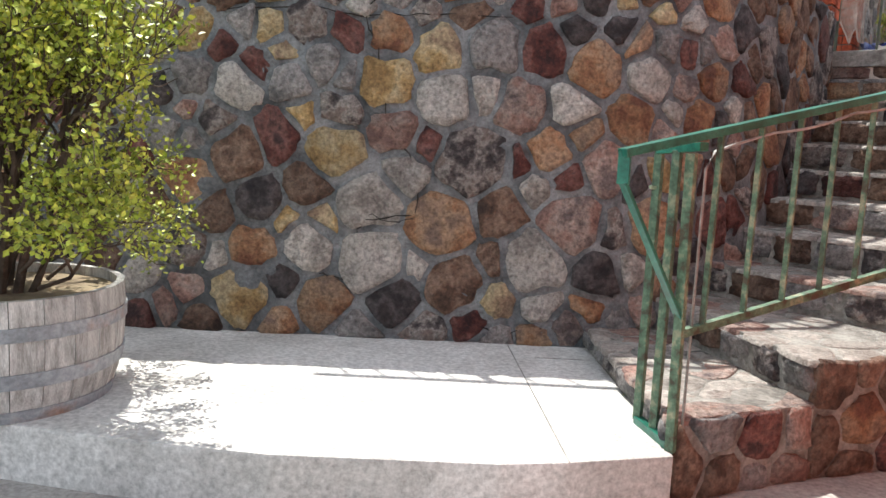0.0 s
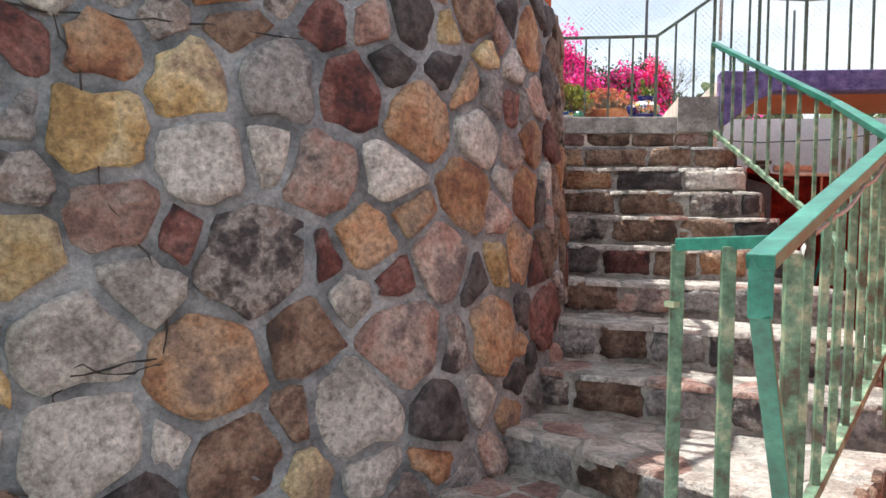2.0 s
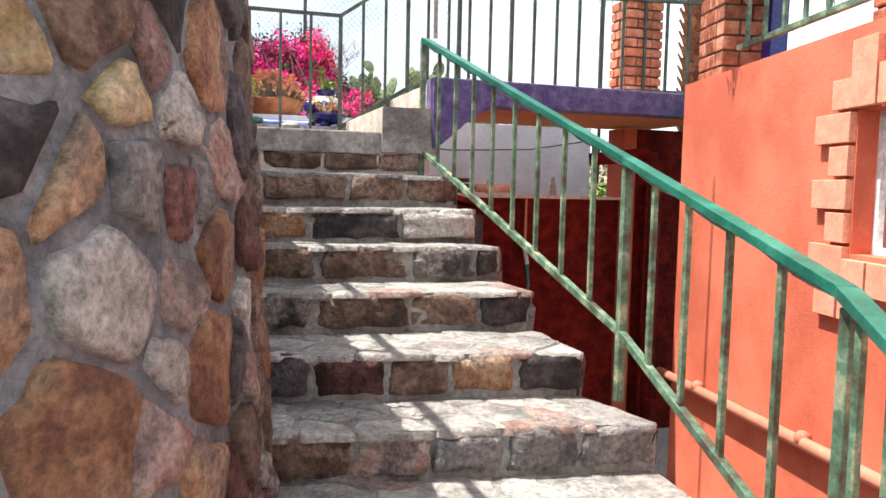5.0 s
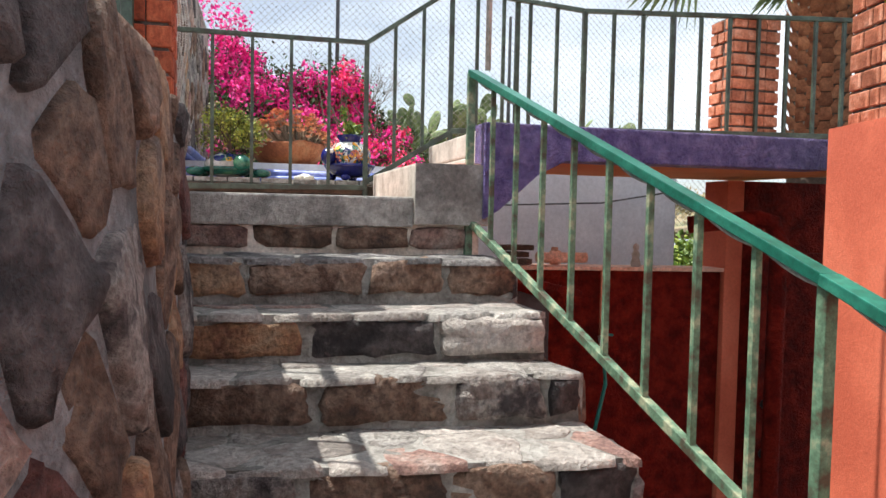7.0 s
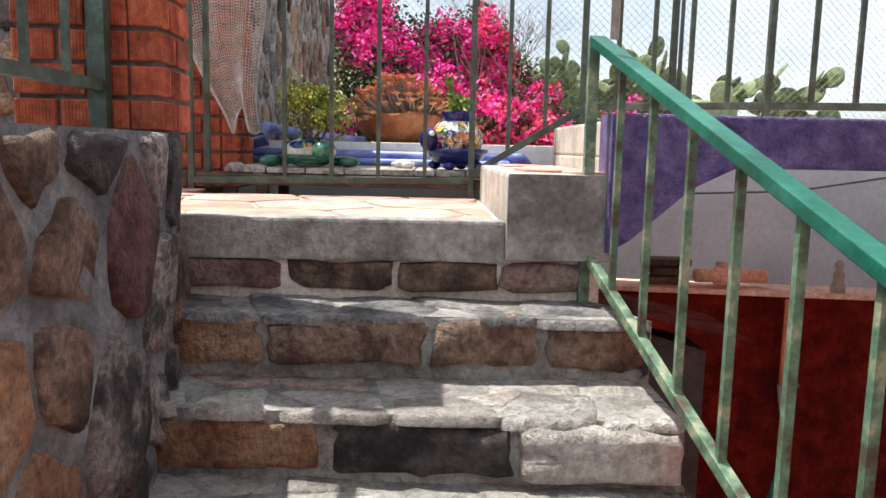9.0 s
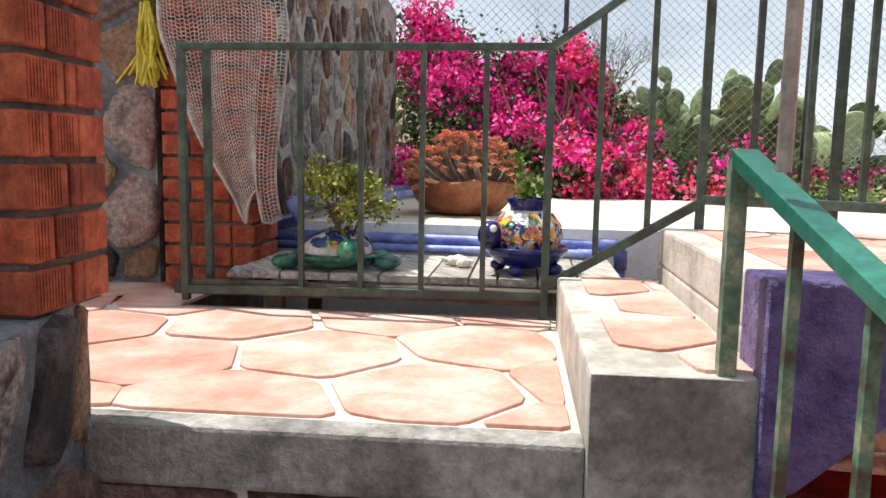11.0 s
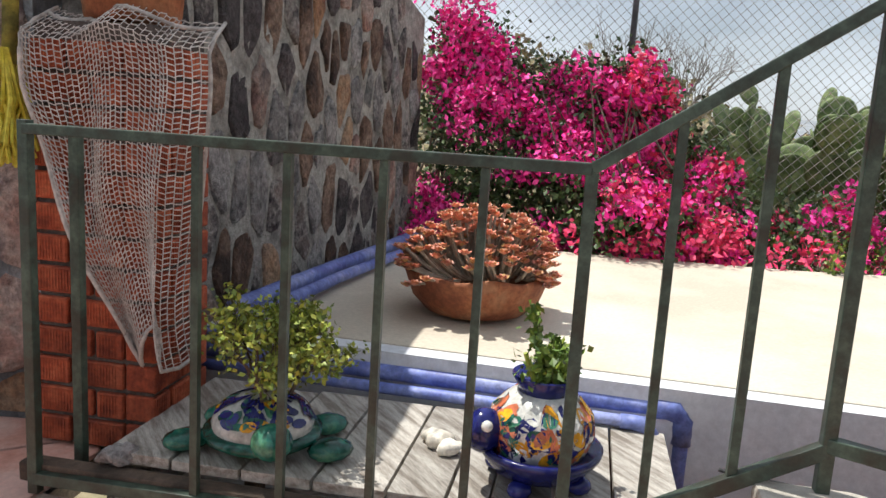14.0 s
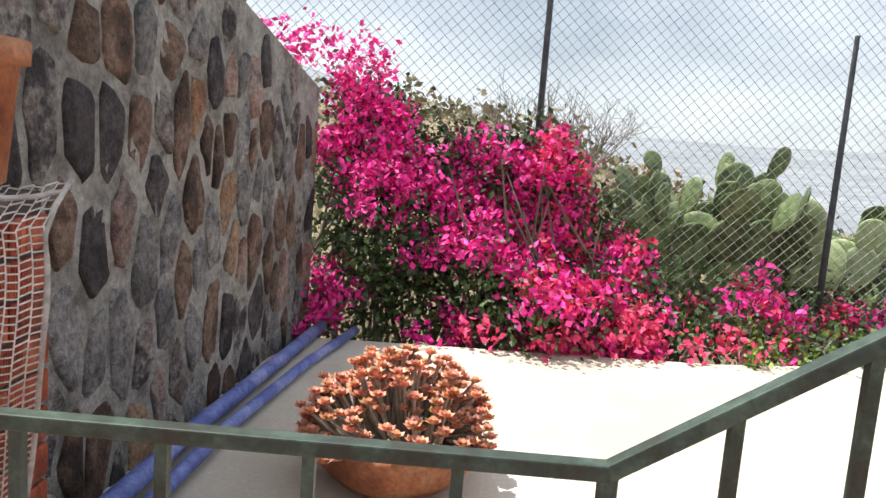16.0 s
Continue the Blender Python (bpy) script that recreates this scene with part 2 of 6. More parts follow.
def lathe(bm, prof, c=(0, 0, 0), n=32):
    """A body of revolution about a vertical axis through c; prof: (radius, height) rows."""
    rings = [[bm.verts.new((c[0] + r * math.cos(k * math.tau / n), c[1] + r * math.sin(k * math.tau / n), c[2] + z)) for k in range(n)] for r, z in prof]
    for a, b in zip(rings, rings[1:]):
        for k in range(n):
            bm.faces.new((a[k], a[(k + 1) % n], b[(k + 1) % n], b[k]))
    bm.faces.new(rings[0][::-1])
    bm.faces.new(rings[-1])
    return bm


def clip(poly, p, n):
    """The part of a convex outline on the side of p that n points away from."""
    out = []
    for i in range(len(poly)):
        a, b = poly[i], poly[(i + 1) % len(poly)]
        da, db = (a[0] - p[0]) * n[0] + (a[1] - p[1]) * n[1], (b[0] - p[0]) * n[0] + (b[1] - p[1]) * n[1]
        if da <= 0:
            out.append(a)
        if (da < 0 < db) or (db < 0 < da):
            k = da / (da - db)
            out.append((a[0] + (b[0] - a[0]) * k, a[1] + (b[1] - a[1]) * k))
    return out


def cells(sites, box):
    """The cells of a weighted Voronoi plan inside a box, shrunk by half a joint. A site is (x, y, radius, joint)."""
    x0, y0, x1, y1 = box
    res = []
    for i, (x, y, r, gap) in enumerate(sites):
        poly = [(x0, y0), (x1, y0), (x1, y1), (x0, y1)]
        near = sorted((((x - s[0]) ** 2 + (y - s[1]) ** 2, j) for j, s in enumerate(sites) if j != i))[:16]
        for d2, j in near:
            d = math.sqrt(d2)
            if d < 1e-6 or len(poly) < 3:
                continue
            s = sites[j]
            k = (d2 + r * r - s[2] ** 2) / (2 * d) - gap / 2
            n = ((s[0] - x) / d, (s[1] - y) / d)
            poly = clip(poly, (x + n[0] * k, y + n[1] * k), n)
        res.append(poly)
    return res


def rounded(poly, times=1, cut=0.28):
    for _ in range(times):
        out = []
        for i in range(len(poly)):
            a, b = poly[i], poly[(i + 1) % len(poly)]
            out.append((a[0] + (b[0] - a[0]) * cut, a[1] + (b[1] - a[1]) * cut))
            out.append((a[0] + (b[0] - a[0]) * (1 - cut), a[1] + (b[1] - a[1]) * (1 - cut)))
        poly = out
    return poly


def merged(poly, d):
    out = []
    for p in poly:
        if not out or math.dist(out[-1], p) > d:
            out.append(p)
    while len(out) > 3 and math.dist(out[0], out[-1]) < d:
        out.pop()
    return out


def pebble(name, poly, place, proud, material, parent, rough=0.012, rng=random, sink=0.02):
    """One stone: an outline in surface coordinates laid on place(x, y, out), with a bevelled, uneven face."""
    poly = merged(poly, 0.012)
    if len(poly) < 3:
        return None
    poly = merged(rounded(poly, 1, 0.12), 0.006)
    wide = max(max(p[0] for p in poly) - min(p[0] for p in poly), 0.01)
    if wide > 0.09:
        more = []
        for i, p in enumerate(poly):
            q = poly[(i + 1) % len(poly)]
            more.append(p)
            if math.dist(p, q) > 0.05:
                more.append(((p[0] + q[0]) / 2 + rng.gauss(0, 0.004), (p[1] + q[1]) / 2 + rng.gauss(0, 0.004)))
        poly = more
    cx, cy = sum(p[0] for p in poly) / len(poly), sum(p[1] for p in poly) / len(poly)
    size = max(math.dist(p, (cx, cy)) for p in poly)
    if size < 0.018:
        return None
    seed = rng.uniform(0, 100)
    swell = [1 + 0.16 * noise.noise(Vector((math.cos(a) * 1.3, math.sin(a) * 1.3, seed))) - 0.02 for a in (math.atan2(p[1] - cy, p[0] - cx) for p in poly)]
    jit = [(cx + (p[0] - cx) * k + rng.uniform(-1, 1) * rough * 0.5, cy + (p[1] - cy) * k + rng.uniform(-1, 1) * rough * 0.5) for p, k in zip(poly, swell)]
    tilt = (rng.uniform(-1, 1) * rough, rng.uniform(-1, 1) * rough)
    bm = bmesh.new()
    e = min(0.35, 0.014 / size)

    def ring(k, out):
        vs = []
        for p in jit:
            x, y = cx + (p[0] - cx) * k, cy + (p[1] - cy) * k
            o = out + ((p[0] - cx) * tilt[0] + (p[1] - cy) * tilt[1]) / size + rng.uniform(-1, 1) * rough * 0.25 * (k < 1)
            vs.append(bm.verts.new(place(x, y, o)))
        return vs
    rings = [ring(1.02, -sink), ring(1.0, proud * 0.3), ring(1 - e * 0.7, proud * 0.9), ring(0.55, proud * 1.0)]
    for a, b in zip(rings, rings[1:]):
        for i in range(len(a)):
            j = (i + 1) % len(a)
            bm.faces.new((a[i], a[j], b[j], b[i]))
    c = bm.verts.new(place(cx, cy, proud * 1.0 + rng.uniform(-1, 1) * rough * 0.5))
    for i in range(len(jit)):
        bm.faces.new((rings[-1][i], rings[-1][(i + 1) % len(jit)], c))
    bmesh.ops.recalc_face_normals(bm, faces=bm.faces)
    ob = obj(name, bm, material, parent, smooth=True)
    return ob


def scatter(box, step, rng, keep=(), tall=1.0, limit=4000):
    """Sites at least a step apart in a box, clear of the kept ones."""
    x0, y0, x1, y1 = box
    out = []
    for _ in range(limit):
        x, y, r = rng.uniform(x0, x1), rng.uniform(y0, y1), step * rng.uniform(0.75, 1.25)
        if all(math.hypot(x - s[0], (y - s[1]) / tall) > (r + s[2]) * 0.92 for s in out) and all(math.hypot(x - s[0], (y - s[1]) / tall) > r * 0.6 + s[2] for s in keep):
            out.append((x, y, r * 0.9))
    return out


KINDS = ["ochre", "orange", "pink", "pale", "grey", "dark", "red", "brown", "mottled"]


# ---- the plan ----
ORIGIN, ACROSS, AHEAD = Vector((3.8, 5.18, 0)), Vector((0.773, -0.635, 0)), Vector((0.635, 0.773, 0))


def T(u, v, z=0.0):
    """A point of the upper terraces: u to the right along the landing's edge, v away from the stair."""
    return ORIGIN + ACROSS * u + AHEAD * v + Vector((0, 0, z))


Z_GROUND, Z_SLAB, Z_LAND, Z_UPPER, Z_TERRACE = 0.3, 0.505, 2.455, 2.775, 2.70
CURVE = [(-6.0, 3.75), (-4.0, 3.6), (-2.4, 3.5), (-1.2, 3.5), (-0.3, 3.5), (0.3, 3.5), (0.78, 3.5), (1.16, 3.6), (1.48, 3.78), (1.78, 4.0), (2.02, 4.26), (2.24, 4.56), (2.45, 4.86), (2.66, 5.14), (2.82, 5.38), (2.95, 5.6), (3.05, 5.8)]


def spline(pts, step=0.05):
    out = []
    for i in range(len(pts) - 1):
        p0, p1, p2, p3 = (Vector((*pts[min(max(k, 0), len(pts) - 1)], 0)) for k in (i - 1, i, i + 1, i + 2))
        n = max(2, int((p2 - p1).length / step))
        for j in range(n):
            t = j / n
            out.append(0.5 * ((2 * p1) + (p2 - p0) * t + (2 * p0 - 5 * p1 + 4 * p2 - p3) * t * t + (3 * p1 - p0 - 3 * p2 + p3) * t ** 3))
    return out + [Vector((*pts[-1], 0))]


LINE = spline(CURVE)
ARC = [0.0]
for p, q in zip(LINE, LINE[1:]):
    ARC.append(ARC[-1] + (q - p).length)
S_ZERO = min(range(len(LINE)), key=lambda i: abs(LINE[i].x - 0.0))
S_OFF = ARC[S_ZERO]
LX, LY = np.array([p.x for p in LINE]), np.array([p.y for p in LINE])


def on_curve(s, z, out=0.0):
    """A point on the battered face of the curved wall; s is 0 where x is 0; out stands proud of the face."""
    q = min(max(s + S_OFF, 0), ARC[-1])
    x, y = np.interp(q, ARC, LX), np.interp(q, ARC, LY)
    x1, y1 = np.interp(q + 0.05, ARC, LX) - np.interp(q - 0.05, ARC, LX), np.interp(q + 0.05, ARC, LY) - np.interp(q - 0.05, ARC, LY)
    d = math.hypot(x1, y1) or 1
    nx, ny = y1 / d, -x1 / d
    b = out - np.interp(s, (1.0, 3.6), (0.09, 0.015)) * (z - 1.0)
    return Vector((x + nx * b, y + ny * b, z))


S_END = ARC[-1] - S_OFF
STEPS = [(0.62, (0.76, 3.6), (0.82, 2.06)), (0.785, (1.13, 3.7), (1.45, 2.34)), (0.965, (1.46, 3.85), (2.28, 2.62)), (1.155, (1.74, 4.05), (2.56, 2.86)),
         (1.33, (1.96, 4.3), (2.93, 3.24)), (1.51, (2.2, 4.6), (3.1, 3.6)), (1.69, (2.44, 4.92), (3.4, 3.98)), (1.865, (2.62, 5.2), (3.63, 4.28)),
         (2.04, (2.76, 5.4), (3.75, 4.5)), (2.22, (2.9, 5.64), (3.95, 4.74)), (2.455, (3.03, 5.82), (4.02, 5.0))]


# ---- large structure ----
bm = bmesh.new()
prism(bm, [(-60, -60), (60, -60), (60, 60), (-60, 60)], -0.6, -0.5)
ground = tagged(obj("ground", bm, M_EARTH), "dry earth hillside ground beyond the terraces", "ground", kind="structure")
bm = bmesh.new()
prism(bm, [(-8, -6), (8, -6), (8, 2.2), (6, 4.6), (-8, 4.6)], 0.1, Z_GROUND)
tagged(obj("pavement", bm, M_GROUND), "dusty concrete yard paving below the raised slab", "pavement", kind="structure")

# raised slab with a bowed front edge
edge = [(-5.2, 2.35), (-3.2, 2.2), (-2.2, 2.1), (-1.65, 2.03), (-1.17, 1.93), (-0.57, 1.85), (0.19, 1.86), (0.42, 1.9), (0.81, 2.0)]
bm = bmesh.new()
prism(bm, edge + [(0.81, 2.06), (0.78, 3.75), (-5.2, 3.9)], Z_GROUND - 0.02, Z_SLAB)
slab = tagged(obj("floor_slab", bm, M_CONCRETE, bevel=0.012), "sunlit pale concrete slab with a worn bowed front edge", "floor", kind="structure")

# curved retaining wall
bm = bmesh.new()
zs = [0.28 + i * (2.70 - 0.28) / 24 for i in range(25)]
ss = [-5.5 + i * (S_END + 5.5) / 150 for i in range(151)]
grid = [[bm.verts.new(on_curve(s, z, noise.noise(Vector((s * 7, z * 7, 0))) * 0.008)) for z in zs] for s in ss]
back = [[bm.verts.new(on_curve(s, z, -0.36)) for z in (zs[0], zs[-1])] for s in ss]
for i in range(len(ss) - 1):
    for j in range(len(zs) - 1):
        bm.faces.new((grid[i][j], grid[i + 1][j], grid[i + 1][j + 1], grid[i][j + 1]))
    bm.faces.new((back[i][0], back[i][1], back[i + 1][1], back[i + 1][0]))
    bm.faces.new((grid[i][-1], grid[i + 1][-1], back[i + 1][1], back[i][1]))
    bm.faces.new((grid[i][0], back[i][0], back[i + 1][0], grid[i + 1][0]))
for i in (0, -1):
    bm.faces.new([*grid[i], back[i][1], back[i][0]][:: 1 if i else -1])
bmesh.ops.recalc_face_normals(bm, faces=bm.faces)
wall_curved = tagged(obj("wall_curved", bm, M_MORTAR, smooth=False), "curved retaining wall of mixed fieldstone set in grey mortar", "wall", kind="structure")

# steps
stair = tagged(new("stairs"), "worn fieldstone steps with uneven mortar treads", "stairs", kind="structure")
for i, (z, a, b) in enumerate(STEPS[:-1]):
    a2, b2 = STEPS[i + 1][1], STEPS[i + 1][2]
    bm = bmesh.new()
    da = Vector((a2[0] - a[0], a2[1] - a[1], 0)) * 0.25
    db = Vector((b2[0] - b[0], b2[1] - b[1], 0)) * 0.25
    prism(bm, [a, b, (b2[0] + db.x, b2[1] + db.y), (a2[0] + da.x, a2[1] + da.y)], Z_GROUND - 0.02 if i < 9 else 1.0, z - 0.012)
    st = part("step", bm, M_STEP_MORTAR, stair)

# landing
P = lambda u, v: T(u, v).xy[:]
bm = bmesh.new()
prism(bm, [STEPS[-1][1], P(0.3, 0.01), P(0.3, 1.2), P(-1.75, 1.2), P(-1.75, 2.4), P(-4.2, 2.4), P(-4.5, -1.0), P(-2.2, -0.1)], 2.0, Z_LAND - 0.012)
tagged(obj("floor_landing", bm, M_GROUT), "landing of terracotta tiles in pale grout, washed by sun", "floor", kind="structure")
bm = bmesh.new()
prism(bm, [P(-1.05, -0.02), P(0.0, -0.02), P(0.0, 0.06), P(-1.05, 0.06)], 2.33, Z_LAND + 0.004)
tagged(obj("trim_landing_edge", bm, M_CONCRETE_EDGE, bevel=0.01), "grey cement nosing along the landing's edge", "trim", kind="structure")
bm = bmesh.new()
prism(bm, [P(0, -0.03), P(0.34, -0.03), P(0.34, 1.1), P(0, 1.1)], 2.34, 2.605)
tagged(obj("tile_step", bm, M_CREAM, bevel=0.012), "low cream plastered step with terracotta tiles on top", "step", kind="structure")
bm = bmesh.new()
prism(bm, [P(0.003, -0.037), P(0.337, -0.037), P(0.337, -0.031), P(0.003, -0.031)], 2.345, 2.604)
tagged(obj("trim_step_face", bm, M_CONCRETE_EDGE), "rough grey cement face of the tiled step", "trim", kind="structure")
bm = bmesh.new()
prism(bm, [P(0.32, 0.0), P(2.9, 0.0), P(2.9, 0.5), P(1.1, 0.82), P(0.5, 1.1), P(0.32, 1.1)], 2.66, Z_UPPER)
prism(bm, [P(0.32, 0.0), P(0.5, 0.0), P(0.5, 1.1), P(0.32, 1.1)], 2.5, 2.66)
tagged(obj("floor_upper", bm, M_CREAM, bevel=0.01), "upper terrace slab with cream plaster edge", "floor", kind="structure")
# purple beam with a slanted bracket at the post
bm = bmesh.new()
v = [bm.verts.new(p) for d in (-0.06, 0.1) for p in (T(0.3, d, 2.37), T(0.37, d, 2.41), T(0.55, d, 2.57), T(0.68, d, 2.635), T(2.05, d, 2.64), T(2.05, d, 2.79), T(0.3, d, 2.79))]
bm.faces.new(v[:7][::-1])
bm.faces.new(v[7:])
for i in range(7):
    bm.faces.new((v[i], v[(i + 1) % 7], v[(i + 1) % 7 + 7], v[i + 7]))
bmesh.ops.recalc_face_normals(bm, faces=bm.faces)
tagged(obj("beam", bm, M_PURPLE, bevel=0.008), "rough purple painted concrete beam edging the upper terrace", "beam", kind="structure")
bm = bmesh.new()
prism(bm, [P(0.5, 0.1), P(2.4, 0.1), P(2.4, 1.1), P(0.51, 1.1)], 2.642, 2.656)
tagged(obj("ceiling_passage", bm, M_ORANGE), "orange painted underside of the upper terrace", "ceiling", kind="structure")

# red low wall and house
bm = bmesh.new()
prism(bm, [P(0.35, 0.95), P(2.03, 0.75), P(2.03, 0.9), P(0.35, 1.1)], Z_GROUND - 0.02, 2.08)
tagged(obj("wall_low", bm, M_RED_SHADE, bevel=0.01), "low garden wall of rough red stucco, shade put into its dark colour", "wall", kind="structure")
HOUSE = [Vector((5.066, 3.792, 0)), Vector((-0.8, -0.6, 0)), Vector((0.6, -0.8, 0))]


def H(a, d, z=0.0):
    """A point by the house wall: a metres along from its corner towards the yard, d behind the face."""
    return HOUSE[0] + HOUSE[1] * a + HOUSE[2] * d + Vector((0, 0, z))


def wall_with_hole(bm, P0, length, depth, z0, z1, hole):
    a0, a1, h0, h1 = hole
    for lo, hi, s, e in ((0, length, z0, h0), (0, length, h1, z1), (0, a0, h0, h1), (a1, length, h0, h1)):
        prism(bm, [P0(lo, 0).xy, P0(hi, 0).xy, P0(hi, depth).xy, P0(lo, depth).xy], s, e)
    return bm


WIN = (1.79, 2.88, 1.92, 2.48)
bm = bmesh.new()
wall_with_hole(bm, H, 5.3, 0.25, Z_GROUND - 0.02, 2.81, WIN)
tagged(obj("wall_house", bm, M_RED), "house wall of bright coral red stucco", "wall", kind="structure")
bm = bmesh.new()
prism(bm, [H(0, 0.255).xy, H(5.3, 0.255).xy, H(5.3, 4).xy, H(0, 4).xy], 2.68, 2.775)
tagged(obj("roof_terrace", bm, M_CONCRETE_EDGE), "flat concrete roof terrace of the red house", "roof", kind="structure")
# End wall of the house; its shade is painted in as dark red.
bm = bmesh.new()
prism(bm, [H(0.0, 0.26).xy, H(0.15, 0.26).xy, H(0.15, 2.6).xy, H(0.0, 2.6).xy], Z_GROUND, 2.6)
tagged(obj("wall_passage", bm, M_RED_SHADE), "red wall inside the covered passage, darkened in colour for shade", "wall", kind="structure")

# cream terrace behind the fence
bm = bmesh.new()
prism(bm, [P(-1.6, 2.0), P(0.35, 1.9), P(2.3, 1.8), P(3.1, 4.6), P(1.2, 4.2), P(-1.0, 4.1)], 0.3, Z_TERRACE)
tagged(obj("floor_terrace", bm, M_TERRACE, bevel=0.01), "sunlit cream concrete terrace", "floor", kind="structure")
bm = bmesh.new()
prism(bm, [P(-1.62, 1.92), P(2.3, 1.72), P(2.3, 1.797), P(-1.62, 1.995)], 0.3, Z_TERRACE - 0.004)
tagged(obj("wall_white", bm, M_WHITE), "low whitewashed riser below the cream terrace", "wall", kind="structure")

# garden stone wall
G0, G1 = Vector((3.93, 7.36, 0)), Vector((5.74, 9.22, 0))
GD = (G1 - G0).normalized()
GN = Vector((GD.y, -GD.x, 0))


def on_garden(s, z, out=0.0):
    return G0 + GD * s + GN * out + Vector((0, 0, z))


bm = bmesh.new()
L3 = (G1 - G0).length
prism(bm, [on_garden(-0.1, 0).xy, on_garden(L3, 0).xy, on_garden(L3, 0, -0.3).xy, on_garden(-0.1, 0, -0.3).xy], 2.2, [4.6, 4.03, 4.03, 4.6])
wall_garden = tagged(obj("wall_garden", bm, M_STEP_MORTAR), "tall garden wall of upright dark stones in grey mortar", "wall", kind="structure")


# ---- railings ----
def rail_run(name, label, top, low, n, w_top, d_top, mat_top, mat_bar, posts=(), post_w=0.032, foot=None, group="", lean=0.0, bar_w=0.018, first=0.5, low_mat=None, skip=0):
    """A straight run of railing between two top points and two low points, with n upright bars."""
    r = thing(name, label, "railing", group)
    (ta, tb), (la, lb) = top, low
    ta, tb, la, lb = map(Vector, (ta, tb, la, lb))
    part("top_rail", bar(bmesh.new(), ta, tb, w_top, d_top), mat_top, r, bevel=0.003)
    part("bottom_rail", bar(bmesh.new(), la, lb, 0.028, 0.03), low_mat or mat_bar, r, bevel=0.003)
    for i in range(skip, n):
        k = (i + first) / n
        a = la.lerp(lb, k)
        run = (tb - ta).xy
        b = ta.lerp(tb, (a - ta).xy.dot(run) / run.length_squared)
        part("baluster", bar(bmesh.new(), a, b, bar_w, bar_w, up=(0.64, 0.77, 0)), mat_bar, r)
    for p, q in posts:
        part("post", bar(bmesh.new(), p, q, post_w, post_w, up=(0.64, 0.77, 0)), mat_bar, r, bevel=0.003)
    return r


R0, R1, R2 = (0.53, 1.92, 1.54), (2.14, 2.6, 1.935), (4.0, 5.02, 3.005)
FOOT = (0.81, 2.05, 0.5)
lower = rail_run("stair_railing", "green stair railing with glossy flat handrail over the lower steps", (R0, R1), ((0.81, 2.05, 0.93), (2.13, 2.59, 1.22)), 8, 0.05, 0.028, M_GREEN, M_GREEN_WORN,
                 posts=[(FOOT, (0.79, 2.04, 1.55)), ((2.14, 2.59, 0.9), (2.14, 2.59, 1.9))])
part("end_drop", bar(bmesh.new(), (0.54, 1.925, 1.545), (0.54, 1.925, 1.44), 0.042, 0.012, up=(0.64, 0.77, 0)), M_GREEN, lower, bevel=0.002)
part("end_strut", bar(bmesh.new(), (0.54, 1.925, 1.445), (0.8, 2.045, 0.98), 0.036, 0.012), M_GREEN, lower, bevel=0.002)
RM = (3.08, 3.44, 2.265)
middle = rail_run("stair_railing", "green stair railing with glossy flat handrail beside the middle steps", (R1, RM), ((2.13, 2.59, 1.22), (3.08, 3.44, 1.6)), 5, 0.05, 0.028, M_GREEN, M_GREEN_WORN,
                  posts=[((3.08, 3.44, 1.33), (3.08, 3.44, 2.25))], first=1.0)
upper = rail_run("stair_railing", "green stair railing with glossy flat handrail beside the upper steps", (RM, R2), ((3.08, 3.44, 1.6), (4.0, 5.02, 2.36)), 9, 0.05, 0.028, M_GREEN, M_GREEN_WORN,
                 posts=[((3.99, 5.02, 2.2), (3.99, 5.02, 3.0))], first=1.0)
M_CABLE = surface("pale_cable", [(0.24, 0.235, 0.22), (0.36, 0.355, 0.34)], 0.5, 5, 40, 0.1)


def slung(a, b, ties, sag, drop=0.024):
    """Points of a cable tied under a rail from a to b, sagging between its ties."""
    a, b = Vector(a), Vector(b)
    out = []
    for k in range(ties * 6 + 1):
        p = a.lerp(b, k / (ties * 6))
        side = (b - a).cross(Vector((0, 0, 1))).normalized() * 0.018
        out.append(p + side + Vector((0, 0, -drop - sag * abs(math.sin(k * math.pi / 6)))))
    return out


for r, pts in ((lower, [Vector(p) for p in ((0.85, 2.065, 0.55), (0.85, 2.065, 1.5), (0.88, 2.08, 1.56), (0.95, 2.11, 1.585))] + slung((1.1, 2.17, 1.66), R1, 3, 0.014)),
               (middle, slung(R1, RM, 3, 0.018)), (upper, slung(RM, R2, 9, 0.014))):
    part("cable", tube(bmesh.new(), pts, 0.0055, 6), M_CABLE, r, "pale grey electric cable", smooth=True)


gate = thing("gate_rail", "short green railing return on the lowest step with a latch lug", "railing")
g0, g1 = Vector((0.76, 2.32, 0)), Vector((0.9, 2.1, 0))
for n, (a, b) in {"top_rail": ((0.76, 2.32, 1.56), (0.84, 2.07, 1.575)), "bottom_rail": ((0.76, 2.32, 0.52), (0.81, 2.06, 0.52))}.items():
    part(n, bar(bmesh.new(), a, b, 0.035, 0.03), M_GREEN, gate, bevel=0.003)
for x, y in ((0.76, 2.32), (0.79, 2.2)):
    part("post", bar(bmesh.new(), (x, y, 0.52), (x, y, 1.56), 0.03, 0.03, up=(0.64, 0.77, 0)), M_GREEN_WORN, gate, bevel=0.003)
part("latch_lug", bar(bmesh.new(), (0.735, 2.32, 1.42), (0.775, 2.32, 1.42), 0.03, 0.014), M_GREEN_WORN, gate)

